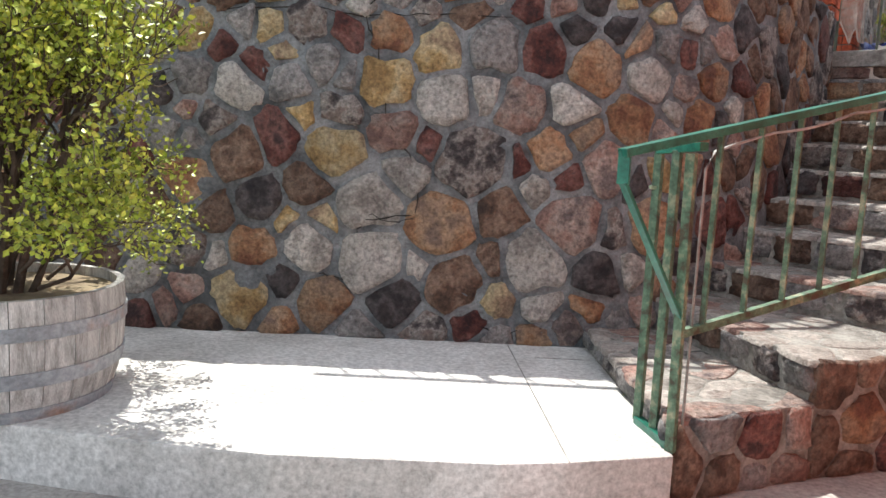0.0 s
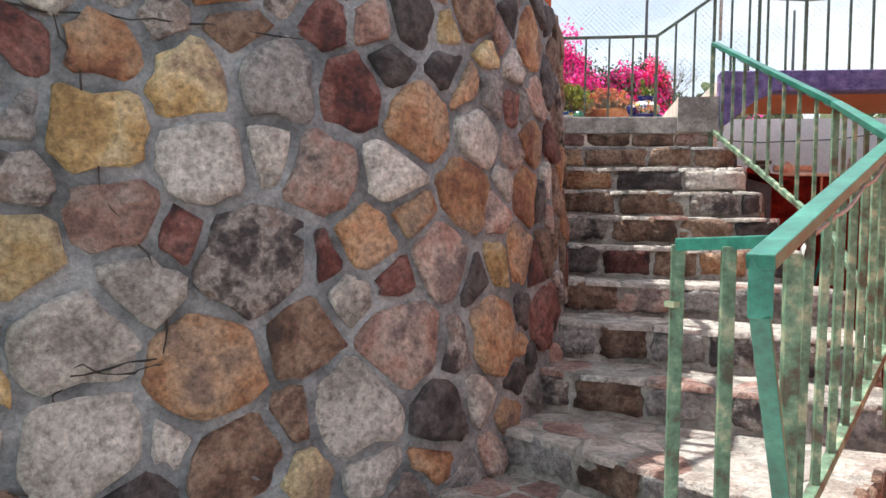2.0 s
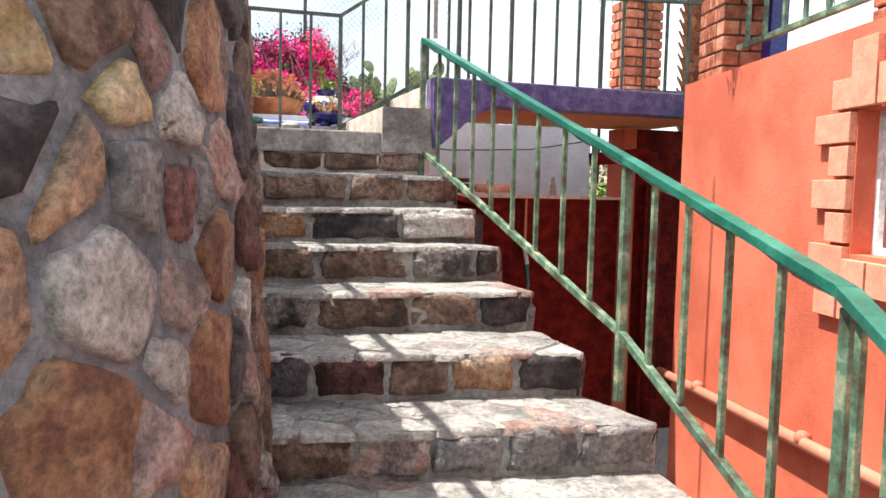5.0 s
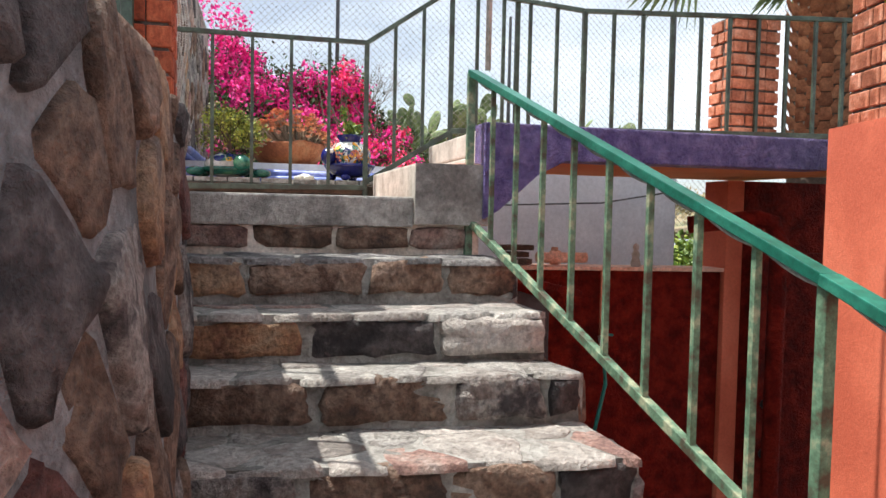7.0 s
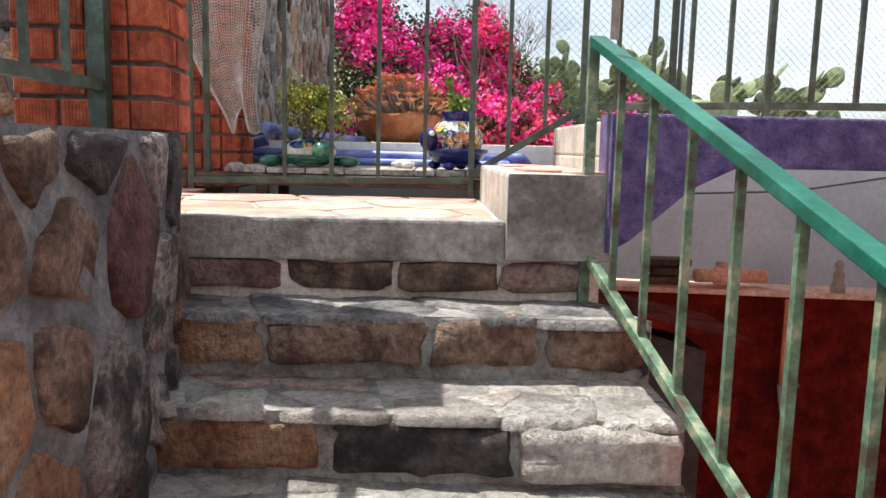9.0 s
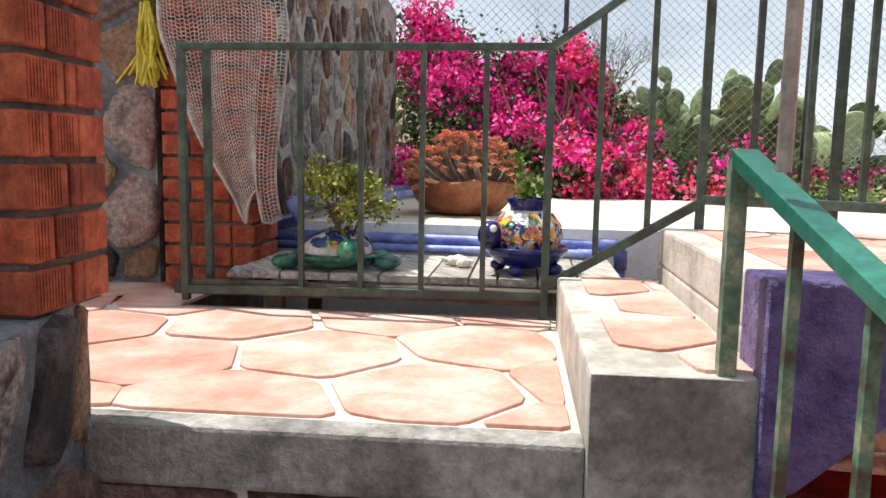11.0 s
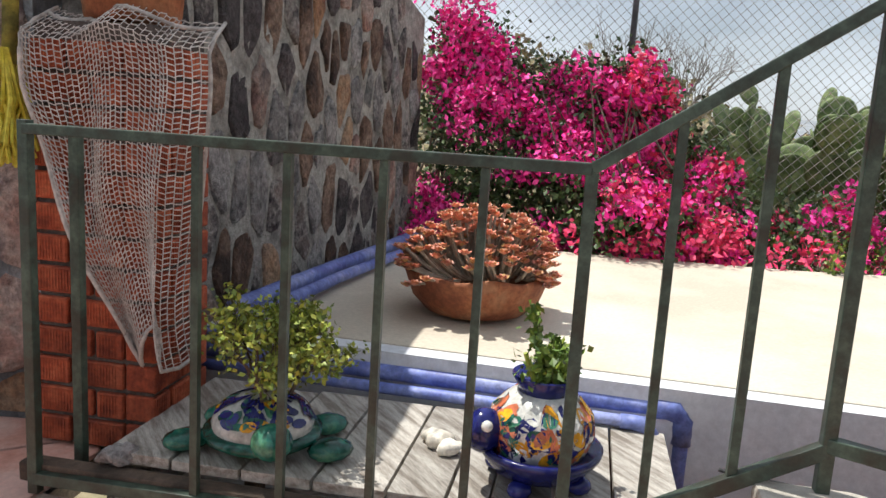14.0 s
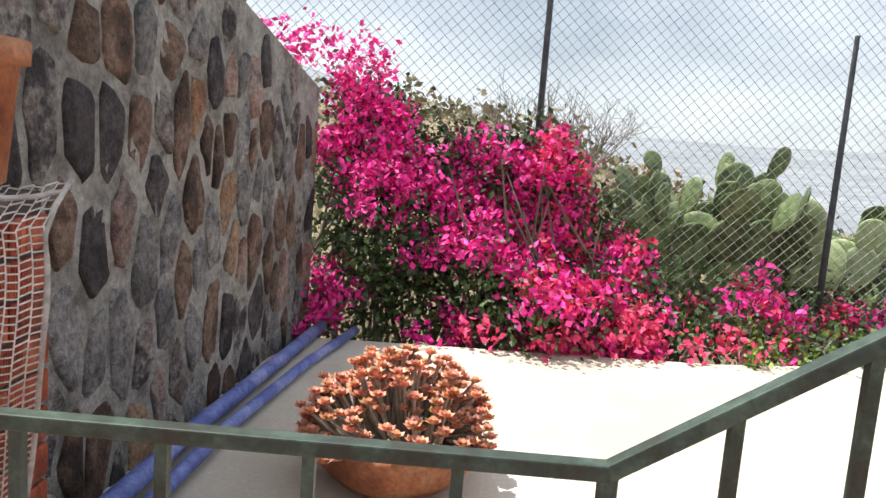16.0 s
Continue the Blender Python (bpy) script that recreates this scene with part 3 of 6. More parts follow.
FV = 1.14
fence = rail_run("landing_railing", "dark green landing railing in front of the plant shelf", (T(-1.3, FV + 0.02, 3.35), T(-0.04, FV, 3.35)), (T(-1.3, FV + 0.02, 2.51), T(-0.04, FV, 2.53)), 6, 0.03, 0.024, M_GREEN_DARK, M_GREEN_DARK,
                 posts=[(T(-1.3, FV + 0.02, 2.47), T(-1.3, FV + 0.02, 3.37)), (T(-0.04, FV, 2.45), T(-0.04, FV, 3.36)), (T(-1.26, FV + 0.14, 2.47), T(-1.26, FV + 0.14, 3.36))], post_w=0.026, group="terrace railings", first=1.0, skip=1)
up1 = rail_run("terrace_railing", "dark green railing climbing beside the tiled steps", (T(-0.04, FV, 3.35), T(0.44, FV - 0.06, 3.68)), (T(-0.04, FV, 2.56), T(0.44, FV - 0.06, 2.86)), 3, 0.03, 0.024, M_GREEN_DARK, M_GREEN_DARK,
               posts=[(T(0.44, FV - 0.06, 2.77), T(0.44, FV - 0.06, 3.68))], post_w=0.026, group="terrace railings", first=1.0)
up2 = rail_run("terrace_railing", "dark green railing along the back of the upper terrace", (T(0.44, FV - 0.06, 3.68), T(1.1, 0.72, 3.52)), (T(0.44, FV - 0.06, 2.87), T(1.1, 0.72, 2.87)), 5, 0.03, 0.024, M_GREEN_DARK, M_GREEN_DARK,
               posts=[(T(1.1, 0.72, 2.77), T(1.1, 0.72, 3.52)), (T(0.78, 0.92, 2.77), T(0.78, 0.92, 3.6))], post_w=0.026, group="terrace railings", first=1.0)
up3 = rail_run("terrace_railing", "dark green railing along the upper terrace near the house", (T(1.1, 0.72, 3.52), T(2.7, 0.4, 3.52)), (T(1.1, 0.72, 2.87), T(2.7, 0.4, 2.87)), 10, 0.03, 0.024, M_GREEN_DARK, M_GREEN_DARK,
               posts=[(T(2.7, 0.4, 2.77), T(2.7, 0.4, 3.52))], post_w=0.026, group="terrace railings", first=1.0)


# ---- brick pillars ----
def pillar(label, at, across, wide, deep, z0, z1, course=0.086, corner_only=False, mat=M_BRICK):
    """A square pillar of ribbed bricks in running bond; at: its front left corner."""
    p = thing("brick_pillar", label, "pillar", "brick pillars")
    at, a = Vector((*at, 0)), Vector((*across, 0)).normalized()
    d = Vector((-a.y, a.x, 0))
    core = bmesh.new()
    g = 0.012
    prism(core, [(at + a * x + d * y).xy for x, y in ((g, g), (wide - g, g), (wide - g, deep - g), (g, deep - g))], z0, z1)
    part("mortar_core", core, M_BRICK_JOINT, p)
    rng = random.Random(int(z0 * 100 + wide * 1000))
    shared = {}
    rows = int((z1 - z0) / course)
    for r in range(rows):
        z = z0 + r * course
        for face in range(4):
            o, t, n, length, other = ((at, a, -d, wide, deep), (at + a * wide, d, a, deep, wide), (at + a * wide + d * deep, -a, d, wide, deep), (at + d * deep, -d, -a, deep, wide))[face]
            cut = length * 0.5 if (r + face) % 2 else length * 0.3
            for s, e in ((0, cut), (cut, length)):
                s, e = s + (0.001 if s == 0 else 0.006), e - (0.092 if e == length else 0.006)
                if e - s < 0.02:
                    continue
                key = (round(e - s, 3),)
                if key not in shared:
                    bm = bmesh.new()
                    L, h = e - s, course - 0.013
                    prism(bm, [(0, 0), (L, 0), (L, 0.09), (0, 0.09)], 0, h)
                    bmesh.ops.bevel(bm, geom=list(bm.edges), offset=0.004, segments=1, affect="EDGES")
                    if course > 0.08:
                        for k in range(int((L - 0.02) / 0.009)):
                            bar(bm, (0.012 + k * 0.009, 0.0, 0.006), (0.012 + k * 0.009, 0.0, h - 0.006), 0.004, 0.004, up=(0, 1, 0))
                    me = bpy.data.meshes.new("brick")
                    bm.to_mesh(me)
                    bm.free()
                    me.materials.append(mat)
                    shared[key] = me
                b = new("brick", shared[key])
                q = o + t * s + n * (0.001 + rng.uniform(0, 0.003))
                b.matrix_world = Matrix.Translation((q.x, q.y, z + 0.006)) @ Matrix.Rotation(math.atan2(t.y, t.x) + rng.uniform(-0.006, 0.006), 4, "Z")
                b.parent = p
    return p


pa = T(-1.02, 0.06)
pillar_a = pillar("red brick pillar standing on the end of the stone wall", (Vector((2.93, 5.64, 0)) - ACROSS * 0.4).xy, ACROSS.xy, 0.4, 0.25, 2.70, 4.05, 0.092)
pillar_b = pillar("red brick pillar at the railing with a fishing net draped over it", T(-1.51, 1.44).xy, ACROSS.xy, 0.36, 0.3, 2.46, 3.62)
pillar_c = pillar("red brick pillar behind the terrace railing", T(1.92, 0.55).xy, ACROSS.xy, 0.3, 0.22, 2.78, 3.53, 0.068, mat=M_BRICK_SUNLIT)
pillar_d = pillar("red brick pillar on the corner of the house", H(0.37, 0.4).xy, (0.8, 0.6), 0.32, 0.34, 2.79, 4.6, mat=M_BRICK_SUNLIT)


# ---- stones of the walls ----
PLACED = {}
PLACED["pale"] = [(-1.64, 2.26, 0.09), (1.1, 1.96, 0.12), (-1.14, 1.8, 0.12), (-0.02, 1.78, 0.14), (0.2, 1.82, 0.09), (0.64, 1.78, 0.1), (-0.24, 1.4, 0.1), (-0.42, 1.22, 0.16), (0.46, 1.34, 0.07), (-0.74, 0.98, 0.12), (-0.38, 0.92, 0.17), (0.48, 0.94, 0.16), (0.54, 0.72, 0.08)]
PLACED["brown"] = [(-1.44, 2.32, 0.09), (-1.2, 2.32, 0.11), (1.1, 2.48, 0.13), (-1.12, 1.46, 0.13), (-0.74, 1.3, 0.11), (0.28, 1.22, 0.13), (-1.22, 1.12, 0.1), (0.08, 0.82, 0.15), (-1.28, 0.56, 0.1)]
PLACED["ochre"] = [(-0.96, 2.36, 0.11), (-1.36, 2.08, 0.09), (-0.96, 2.12, 0.08), (-0.06, 2.04, 0.12), (-0.9, 2.0, 0.07), (-0.36, 1.86, 0.14), (-0.6, 1.48, 0.15), (-1.08, 0.7, 0.16)]
PLACED["mottled"] = [(-0.64, 2.4, 0.12), (0.26, 2.4, 0.08), (-0.8, 2.14, 0.1), (-0.58, 1.7, 0.1), (-1.24, 1.62, 0.1), (0.14, 1.46, 0.19), (-1.36, 0.94, 0.1)]
PLACED["grey"] = [(-0.32, 2.36, 0.12), (0.22, 2.08, 0.13), (-1.6, 2.02, 0.1), (-0.68, 1.94, 0.09), (-0.86, 1.84, 0.1), (-1.38, 1.84, 0.1)]
PLACED["orange"] = [(0.02, 2.4, 0.11), (1.62, 2.46, 0.14), (-0.34, 2.12, 0.11), (0.76, 1.98, 0.13), (1.0, 1.72, 0.12), (1.46, 1.74, 0.12), (1.58, 1.98, 0.1), (0.54, 1.54, 0.11), (1.38, 1.48, 0.11), (-0.02, 1.12, 0.17), (1.14, 1.16, 0.16), (-1.38, 1.3, 0.12), (-1.02, 0.96, 0.13), (-0.64, 0.68, 0.12)]
PLACED["red"] = [(0.48, 2.48, 0.05), (-0.54, 2.12, 0.07), (0.48, 2.06, 0.11), (-1.04, 1.9, 0.08), (-0.92, 1.56, 0.11), (1.58, 1.18, 0.13)]
PLACED["dark"] = [(0.76, 2.38, 0.11), (1.4, 2.52, 0.08), (0.64, 2.18, 0.06), (-1.0, 1.2, 0.12), (0.84, 0.9, 0.12), (-0.26, 0.72, 0.12)]
PLACED["pink"] = [(0.36, 1.76, 0.13), (-0.3, 1.6, 0.12), (0.86, 1.46, 0.13), (0.68, 1.16, 0.16)]
rng = random.Random(4)
kept, kinds = [], []
for k, rows in PLACED.items():
    for s, z, r in rows:
        kept.append((s, z, r))
        kinds.append(k)
box = (-2.6, 0.5, S_END, 2.69)
more = scatter((2.0, 0.5, S_END, 2.69), 0.115, rng, kept, 1.35)
more += scatter((-2.6, 0.5, 2.0, 2.69), 0.08, rng, kept, 1.15)
for s, z, r in more:
    kept.append((s, z, r))
    late = ["orange", "brown", "brown", "red", "dark", "brown", "mottled"]
    kinds.append(rng.choice(late if s > 1.9 else KINDS))


def landing_clear(s, z):
    """Whether the wall shows at this height: the steps hide its foot."""
    p = on_curve(s, z)
    low = Z_SLAB
    for h, a, b in STEPS:
        w, n = Vector((b[0] - a[0], b[1] - a[1])), Vector((p.x - a[0], p.y - a[1]))
        if w.x * n.y - w.y * n.x > 0.02 and p.x > 0.74:
            low = h
    return z > low - 0.02


for (s, z, r), k, poly in zip(kept, kinds, cells([(s, z, r, 0.04 if s > 2 else 0.03) for s, z, r in kept], box)):
    if len(poly) > 2 and landing_clear(s, z):
        pebble("stone", poly, lambda x, y, o: on_curve(x, y, o), rng.uniform(0.012, 0.028), STONE[k], wall_curved, 0.016, rng)

# top of the wall: rounded mortar with stones on its end
M_CRACK = surface("dark_crack", [(0.015, 0.013, 0.012), (0.04, 0.035, 0.03)], 0.95, 8, 40, 0.2)
for pts in ([(-0.34, 2.6), (-0.36, 2.42), (-0.48, 2.2), (-0.4, 2.05), (-0.35, 1.86), (-0.33, 1.66), (-0.2, 1.48), (-0.14, 1.3), (-0.16, 1.16), (-0.42, 1.13), (-0.48, 1.04)], [(-1.2, 2.2), (-0.8, 2.24), (-0.48, 2.2), (-0.1, 2.22), (0.4, 2.24)], [(-0.42, 1.16), (-0.25, 1.12), (-0.14, 1.16)], [(-0.66, 0.84), (-0.5, 0.8), (-0.38, 0.83)], [(0.1, 0.56), (0.2, 0.6), (0.33, 0.56), (0.45, 0.58)]):
    fine = []
    for p, q in zip(pts, pts[1:]):
        for k in range(5):
            fine.append(on_curve(p[0] + (q[0] - p[0]) * k / 5 + rng.gauss(0, 0.006), p[1] + (q[1] - p[1]) * k / 5 + rng.gauss(0, 0.006), 0.014))
    part("crack", tube(bmesh.new(), fine, [rng.uniform(0.0015, 0.005) for _ in fine], 5), M_CRACK, wall_curved)
for a, b in (((0.34, 3.49), (0.43, 1.905)), ((0.46, 3.2), (0.74, 3.2))):
    part("joint", bar(bmesh.new(), (*a, Z_SLAB + 0.0005), (*b, Z_SLAB + 0.0005), 0.006, 0.002), M_CONCRETE_EDGE, slab)

# garden wall: upright stones
rng = random.Random(9)
box = (0.0, 2.66, L3 - 0.02, 4.55)
sites = scatter(box, 0.07, rng, (), 1.9)
gk = ["grey", "brown", "mottled", "brown", "mottled", "dark", "pale", "pink", "brown", "orange", "grey"]
stretched = [(s, z / 1.9, r) for s, z, r in sites]
for (s, z, r), poly in zip(sites, cells([(s, z, r, 0.03) for s, z, r in stretched], (box[0], box[1] / 1.9, box[2], box[3] / 1.9))):
    if z < 4.55 - (4.57 - 4.03) * (s / L3) - 0.06 and len(poly) > 2:
        pebble("stone", [(x, min(y * 1.9, 4.57 - 0.55 * x / L3)) for x, y in poly], on_garden, rng.uniform(0.006, 0.014), STONE[rng.choice(gk)], wall_garden, 0.01, rng)

# tall stone wall beside the fence pillar
bm = bmesh.new()
prism(bm, [P(-1.6, 1.58), P(-1.6, 1.9), P(-4.6, 1.5), P(-4.6, 1.2)], 2.2, 5.2)
wall_left = tagged(obj("wall_left", bm, M_MORTAR), "tall wall of warm coloured fieldstone beside the landing", "wall", kind="structure")
W0, W1 = T(-1.6, 1.58), T(-4.6, 1.2)
WD = (W0 - W1).normalized()
WN = Vector((WD.y, -WD.x, 0))
rng = random.Random(3)
box = (2.0, 2.47, 3.02, 5.0)
sites = scatter(box, 0.13, rng, (), 1.4)
for (s, z, r), poly in zip(sites, cells([(s, z, r, 0.03) for s, z, r in sites], box)):
    if len(poly) > 2:
        pebble("stone", poly, lambda x, y, o: W1 + WD * x + WN * o + Vector((0, 0, y)), rng.uniform(0.012, 0.03), STONE[rng.choice(["orange", "orange", "dark", "orange", "pink"])], wall_left, 0.014, rng)

# outer side and front of the stair: stone faces under the lower steps
side = [(0.83, 2.05, 0.62), (1.45, 2.33, 0.785), (2.28, 2.61, 0.965)]
rng = random.Random(12)


def face_stones(a, b, z0, z1, size, seed, choice, parent, joint=0.022, proud=(0.008, 0.02), tall=1.0, rough=0.012):
    a, b = Vector((*a, 0)), Vector((*b, 0))
    t = (b - a).normalized()
    n = Vector((t.y, -t.x, 0))
    g = random.Random(seed)
    bx = (0.0, z0, (b - a).length, z1)
    st = scatter(bx, size, g, (), tall)
    for (s, z, r), poly in zip(st, cells([(s, z, r, joint) for s, z, r in st], bx)):
        if len(poly) > 2:
            pebble("stone", poly, lambda x, y, o: a + t * x + n * o + Vector((0, 0, y)), g.uniform(*proud), STONE[g.choice(choice)], parent, rough, g)


face_stones((0.82, 2.06), (1.45, 2.34), Z_GROUND, 0.61, 0.1, 5, ["pink", "brown", "red", "grey", "orange"], stair)
face_stones((1.45, 2.34), (2.28, 2.62), Z_GROUND, 0.78, 0.11, 6, ["pink", "brown", "red", "orange", "brown"], stair)

# risers: one row of long stones each, and flat stones on the treads
for i, (z, a, b) in enumerate(STEPS):
    low = STEPS[i - 1][0] if i else Z_SLAB
    a, b = Vector((*a, 0)), Vector((*b, 0))
    t = (b - a).normalized()
    n = Vector((t.y, -t.x, 0))
    g = random.Random(70 + i)
    L = (b - a).length
    top, bottom = z - (0.02 if i < 10 else 0.14), low + (0.01 if i < 9 else 0.02)
    pal = ["grey", "pink", "grey", "brown", "mottled", "grey"] if i < 5 else ["brown", "brown", "red", "mottled", "brown", "orange", "dark"] if i < 10 else ["brown", "pink", "brown"]
    x = 0.0
    while x < L - 0.05:
        w = g.uniform(0.2, 0.36) if i < 6 else g.uniform(0.26, 0.5)
        w = w if L - x - w > 0.12 else L - x
        h0, h1 = bottom + g.uniform(0, 0.012), top - g.uniform(0, 0.02)
        poly = [(x + 0.012, h0), (x + w * 0.5, h0 + g.uniform(-0.004, 0.008)), (x + w - 0.012, h0 + g.uniform(0, 0.01)), (x + w - 0.01, (h0 + h1) / 2), (x + w - 0.014, h1), (x + w * 0.5, h1 + g.uniform(0, 0.012)), (x + 0.014, h1 + g.uniform(-0.01, 0.006)), (x + 0.008, (h0 + h1) / 2)]
        if i == 10:
            poly = [(x + 0.006, bottom), (x + w - 0.006, bottom), (x + w - 0.008, top + 0.012), (x + 0.006, top + 0.016)]
        pebble("riser_stone", poly, lambda u, v, o: a + t * u + n * o + Vector((0, 0, v)), g.uniform(0.012, 0.026) + (0.02 if i == 8 and x + w >= L - 0.05 else 0), STONE["tread" if i == 8 and x + w >= L - 0.05 else g.choice(pal)], stair, 0.016, g)
        x += w
    if i < 10:
        a2, b2 = Vector((*STEPS[i + 1][1], 0)), Vector((*STEPS[i + 1][2], 0))
        bx = (0.0, -0.02, 1.0, 1.0)
        depth = ((a2 - a).length + (b2 - b).length) / 2
        ratio = L / depth
        st = scatter((0.0, 0.0, L, depth + 0.02), 0.12, g, ())
        st = [(s, y, r) for s, y, r in st]
        for (s, y, r), poly in zip(st, cells([(s, y, r, 0.014) for s, y, r in st], (0.0, -0.022, L, depth + 0.03))):
            if len(poly) > 2:
                pebble("tread_stone", poly, lambda u, v, o: a.lerp(b, u / L).lerp(a2.lerp(b2, u / L), v / depth) + Vector((0, 0, z - 0.014 + o)), g.uniform(0.003, 0.008), STONE[g.choice(["tread", "tread", "tread", "pale", "pink"] if i < 9 else ["grey", "tread", "grey"])], stair, 0.007, g)
        if i > 2:
            # the open right end of each step
            face_stones(b.xy, b2.xy, max(Z_GROUND, z - 0.5), z - 0.02, 0.09, 90 + i, ["brown", "grey", "orange", "dark"], stair)

# terracotta tiles: irregular hexagons
floor_l = bpy.data.objects["floor_landing"]
tile_step, floor_upper = bpy.data.objects["tile_step"], bpy.data.objects["floor_upper"]


def tiles(parent, z, inside, seed, size=0.36, span=(-2.6, 0.6, -0.2, 1.8), turn=0.3):
    g = random.Random(seed)
    for i in range(-16, 17):
        for j in range(-16, 17):
            u0, v0 = (i + (j % 2) * 0.5) * size, j * size * 0.86
            u, v = u0 * math.cos(turn) - v0 * math.sin(turn), u0 * math.sin(turn) + v0 * math.cos(turn)
            if not (span[0] < u < span[1] and span[2] < v < span[3]):
                continue
            poly = []
            for k in range(6):
                a = k * math.pi / 3 + math.pi / 6 + turn
                poly.append((u + math.cos(a) * size * 0.575 * 0.955 + g.uniform(-0.02, 0.02), v + math.sin(a) * size * 0.575 * 0.955 + g.uniform(-0.02, 0.02)))
            for p, n in inside:
                poly = clip(poly, p, n) if poly else poly
            poly = merged(poly, 0.02)
            if len(poly) < 3:
                continue
            poly = rounded(poly, 1, 0.1)
            bm = bmesh.new()
            dz = g.uniform(0, 0.003)
            cu, cv = sum(p[0] for p in poly) / len(poly), sum(p[1] for p in poly) / len(poly)
            lo = [bm.verts.new(T(*p, z - 0.01)) for p in poly]
            hi = [bm.verts.new(T(*p, z + dz)) for p in poly]
            top = [bm.verts.new(T(cu + (p[0] - cu) * 0.985, cv + (p[1] - cv) * 0.985, z + dz + 0.0015)) for p in poly]
            for r0, r1 in ((lo, hi), (hi, top)):
                for m in range(len(poly)):
                    bm.faces.new((r0[m], r0[(m + 1) % len(poly)], r1[(m + 1) % len(poly)], r1[m]))
            bm.faces.new(top)
            obj("tile", bm, M_TILE, parent)


tiles(floor_l, Z_LAND - 0.006, [((0, 0.1), (0, -1)), ((-0.02, 0), (1, 0)), ((0, 1.13), (0, 1))], 5, size=0.46, span=(-3.4, 0.2, -0.1, 1.3))
tiles(floor_l, Z_LAND - 0.006, [((0, 1.13), (0, -1)), ((-1.32, 0), (1, 0))], 5, size=0.46, span=(-3.4, -1.2, 1.0, 1.75))
tiles(tile_step, 2.609, [((0.07, 0), (-1, 0)), ((0.31, 0), (1, 0)), ((0, 0.0), (0, -1)), ((0, 1.07), (0, 1))], 6, span=(0, 0.5, -0.1, 1.3), turn=0.1)
tiles(floor_upper, Z_UPPER + 0.0015, [((0.42, 0), (-1, 0)), ((0, 0.12), (0, -1)), ((0, 1.05), (0, 1))], 7, span=(0.2, 2.6, 0.0, 1.3), turn=0.1)


# ---- railings and lamp on the curved wall, seen from the steps ----
wall_rail = thing("wall_railing", "green railing on top of the curved stone wall", "railing")
pts = [Vector((2.79, 5.70, 2.70))] + [on_curve(s, 2.70, -0.22) for s in (2.95, 2.2, 1.4, 0.6, -0.4, -1.2)]
for p, q in zip(pts, pts[1:]):
    for h, w in ((0.12, 0.03), (0.92, 0.035)):
        part("rail", bar(bmesh.new(), p + Vector((0, 0, h)), q + Vector((0, 0, h)), w, w), M_GREEN_DARK, wall_rail)
    part("post", bar(bmesh.new(), p - Vector((0, 0, 0.02)), p + Vector((0, 0, 0.93)), 0.04, 0.04, up=(0.64, 0.77, 0)), M_GREEN_DARK, wall_rail)
    for k in range(1, 5):
        c = p.lerp(q, k / 5)
        part("baluster", bar(bmesh.new(), c + Vector((0, 0, 0.12)), c + Vector((0, 0, 0.92)), 0.016, 0.016, up=(0.64, 0.77, 0)), M_GREEN_DARK, wall_rail)
part("pillar_post", bar(bmesh.new(), (2.79, 5.72, 2.72), (2.79, 5.72, 4.0), 0.05, 0.02, up=(0.635, 0.773, 0)), M_GREEN_DARK, wall_rail)


# ---- more materials ----
M_LEAF = surface("leaf_green", [(0.05, 0.1, 0.015), (0.12, 0.2, 0.03), (0.3, 0.36, 0.05)], 0.5, 3, 30, 0.1, island=True, vary=0.35)
M_LEAF_YELLOW = surface("leaf_yellow_green", [(0.14, 0.2, 0.02), (0.32, 0.38, 0.04), (0.55, 0.55, 0.08)], 0.45, 3, 30, 0.1, island=True, vary=0.35)
M_LEAF_MID = surface("leaf_olive", [(0.09, 0.13, 0.015), (0.2, 0.25, 0.03), (0.42, 0.42, 0.06)], 0.5, 3, 30, 0.1, island=True, vary=0.35)
M_LEAF_DARK = surface("leaf_dark", [(0.015, 0.03, 0.01), (0.05, 0.09, 0.025), (0.09, 0.15, 0.04)], 0.5, 3, 30, 0.1, island=True, vary=0.35)
M_BRACT = surface("pink_bract", [(0.6, 0.008, 0.2), (0.85, 0.02, 0.31), (0.95, 0.1, 0.42)], 0.6, 1.2, 30, 0.0, island=True, vary=0.3)
M_BRACT_RED = surface("coral_bract", [(0.8, 0.03, 0.13), (0.92, 0.1, 0.24)], 0.6, 2, 30, 0.0, island=True, vary=0.3)
M_TWIG = surface("dry_twig", [(0.12, 0.09, 0.07), (0.25, 0.2, 0.16)], 0.9, 8, 50, 0.3)
M_BARK = surface("brown_bark", [(0.05, 0.035, 0.025), (0.13, 0.09, 0.065)], 0.9, 8, 50, 0.6)
M_SUCC = surface("red_succulent", [(0.55, 0.36, 0.14), (0.72, 0.27, 0.18), (0.8, 0.46, 0.35)], 0.45, 5, 30, 0.0, island=True, vary=0.3)
M_CLAY = surface("terracotta_clay", [(0.24, 0.07, 0.03), (0.38, 0.13, 0.055), (0.45, 0.2, 0.1)], 0.8, 7, 60, 0.3, 0.004)
M_CACTUS = surface("cactus_pad", [(0.06, 0.09, 0.03), (0.12, 0.17, 0.06), (0.2, 0.24, 0.1)], 0.6, 4, 40, 0.2, 0.004, vary=0.3)
M_CACTUS_PALE = surface("pale_cactus_pad", [(0.3, 0.38, 0.16), (0.45, 0.52, 0.3)], 0.6, 4, 40, 0.2, 0.004)
M_WIRE = surface("galvanised_wire", [(0.4, 0.4, 0.38), (0.55, 0.55, 0.53)], 0.5, 8, 40, 0.0, metal=0.2)
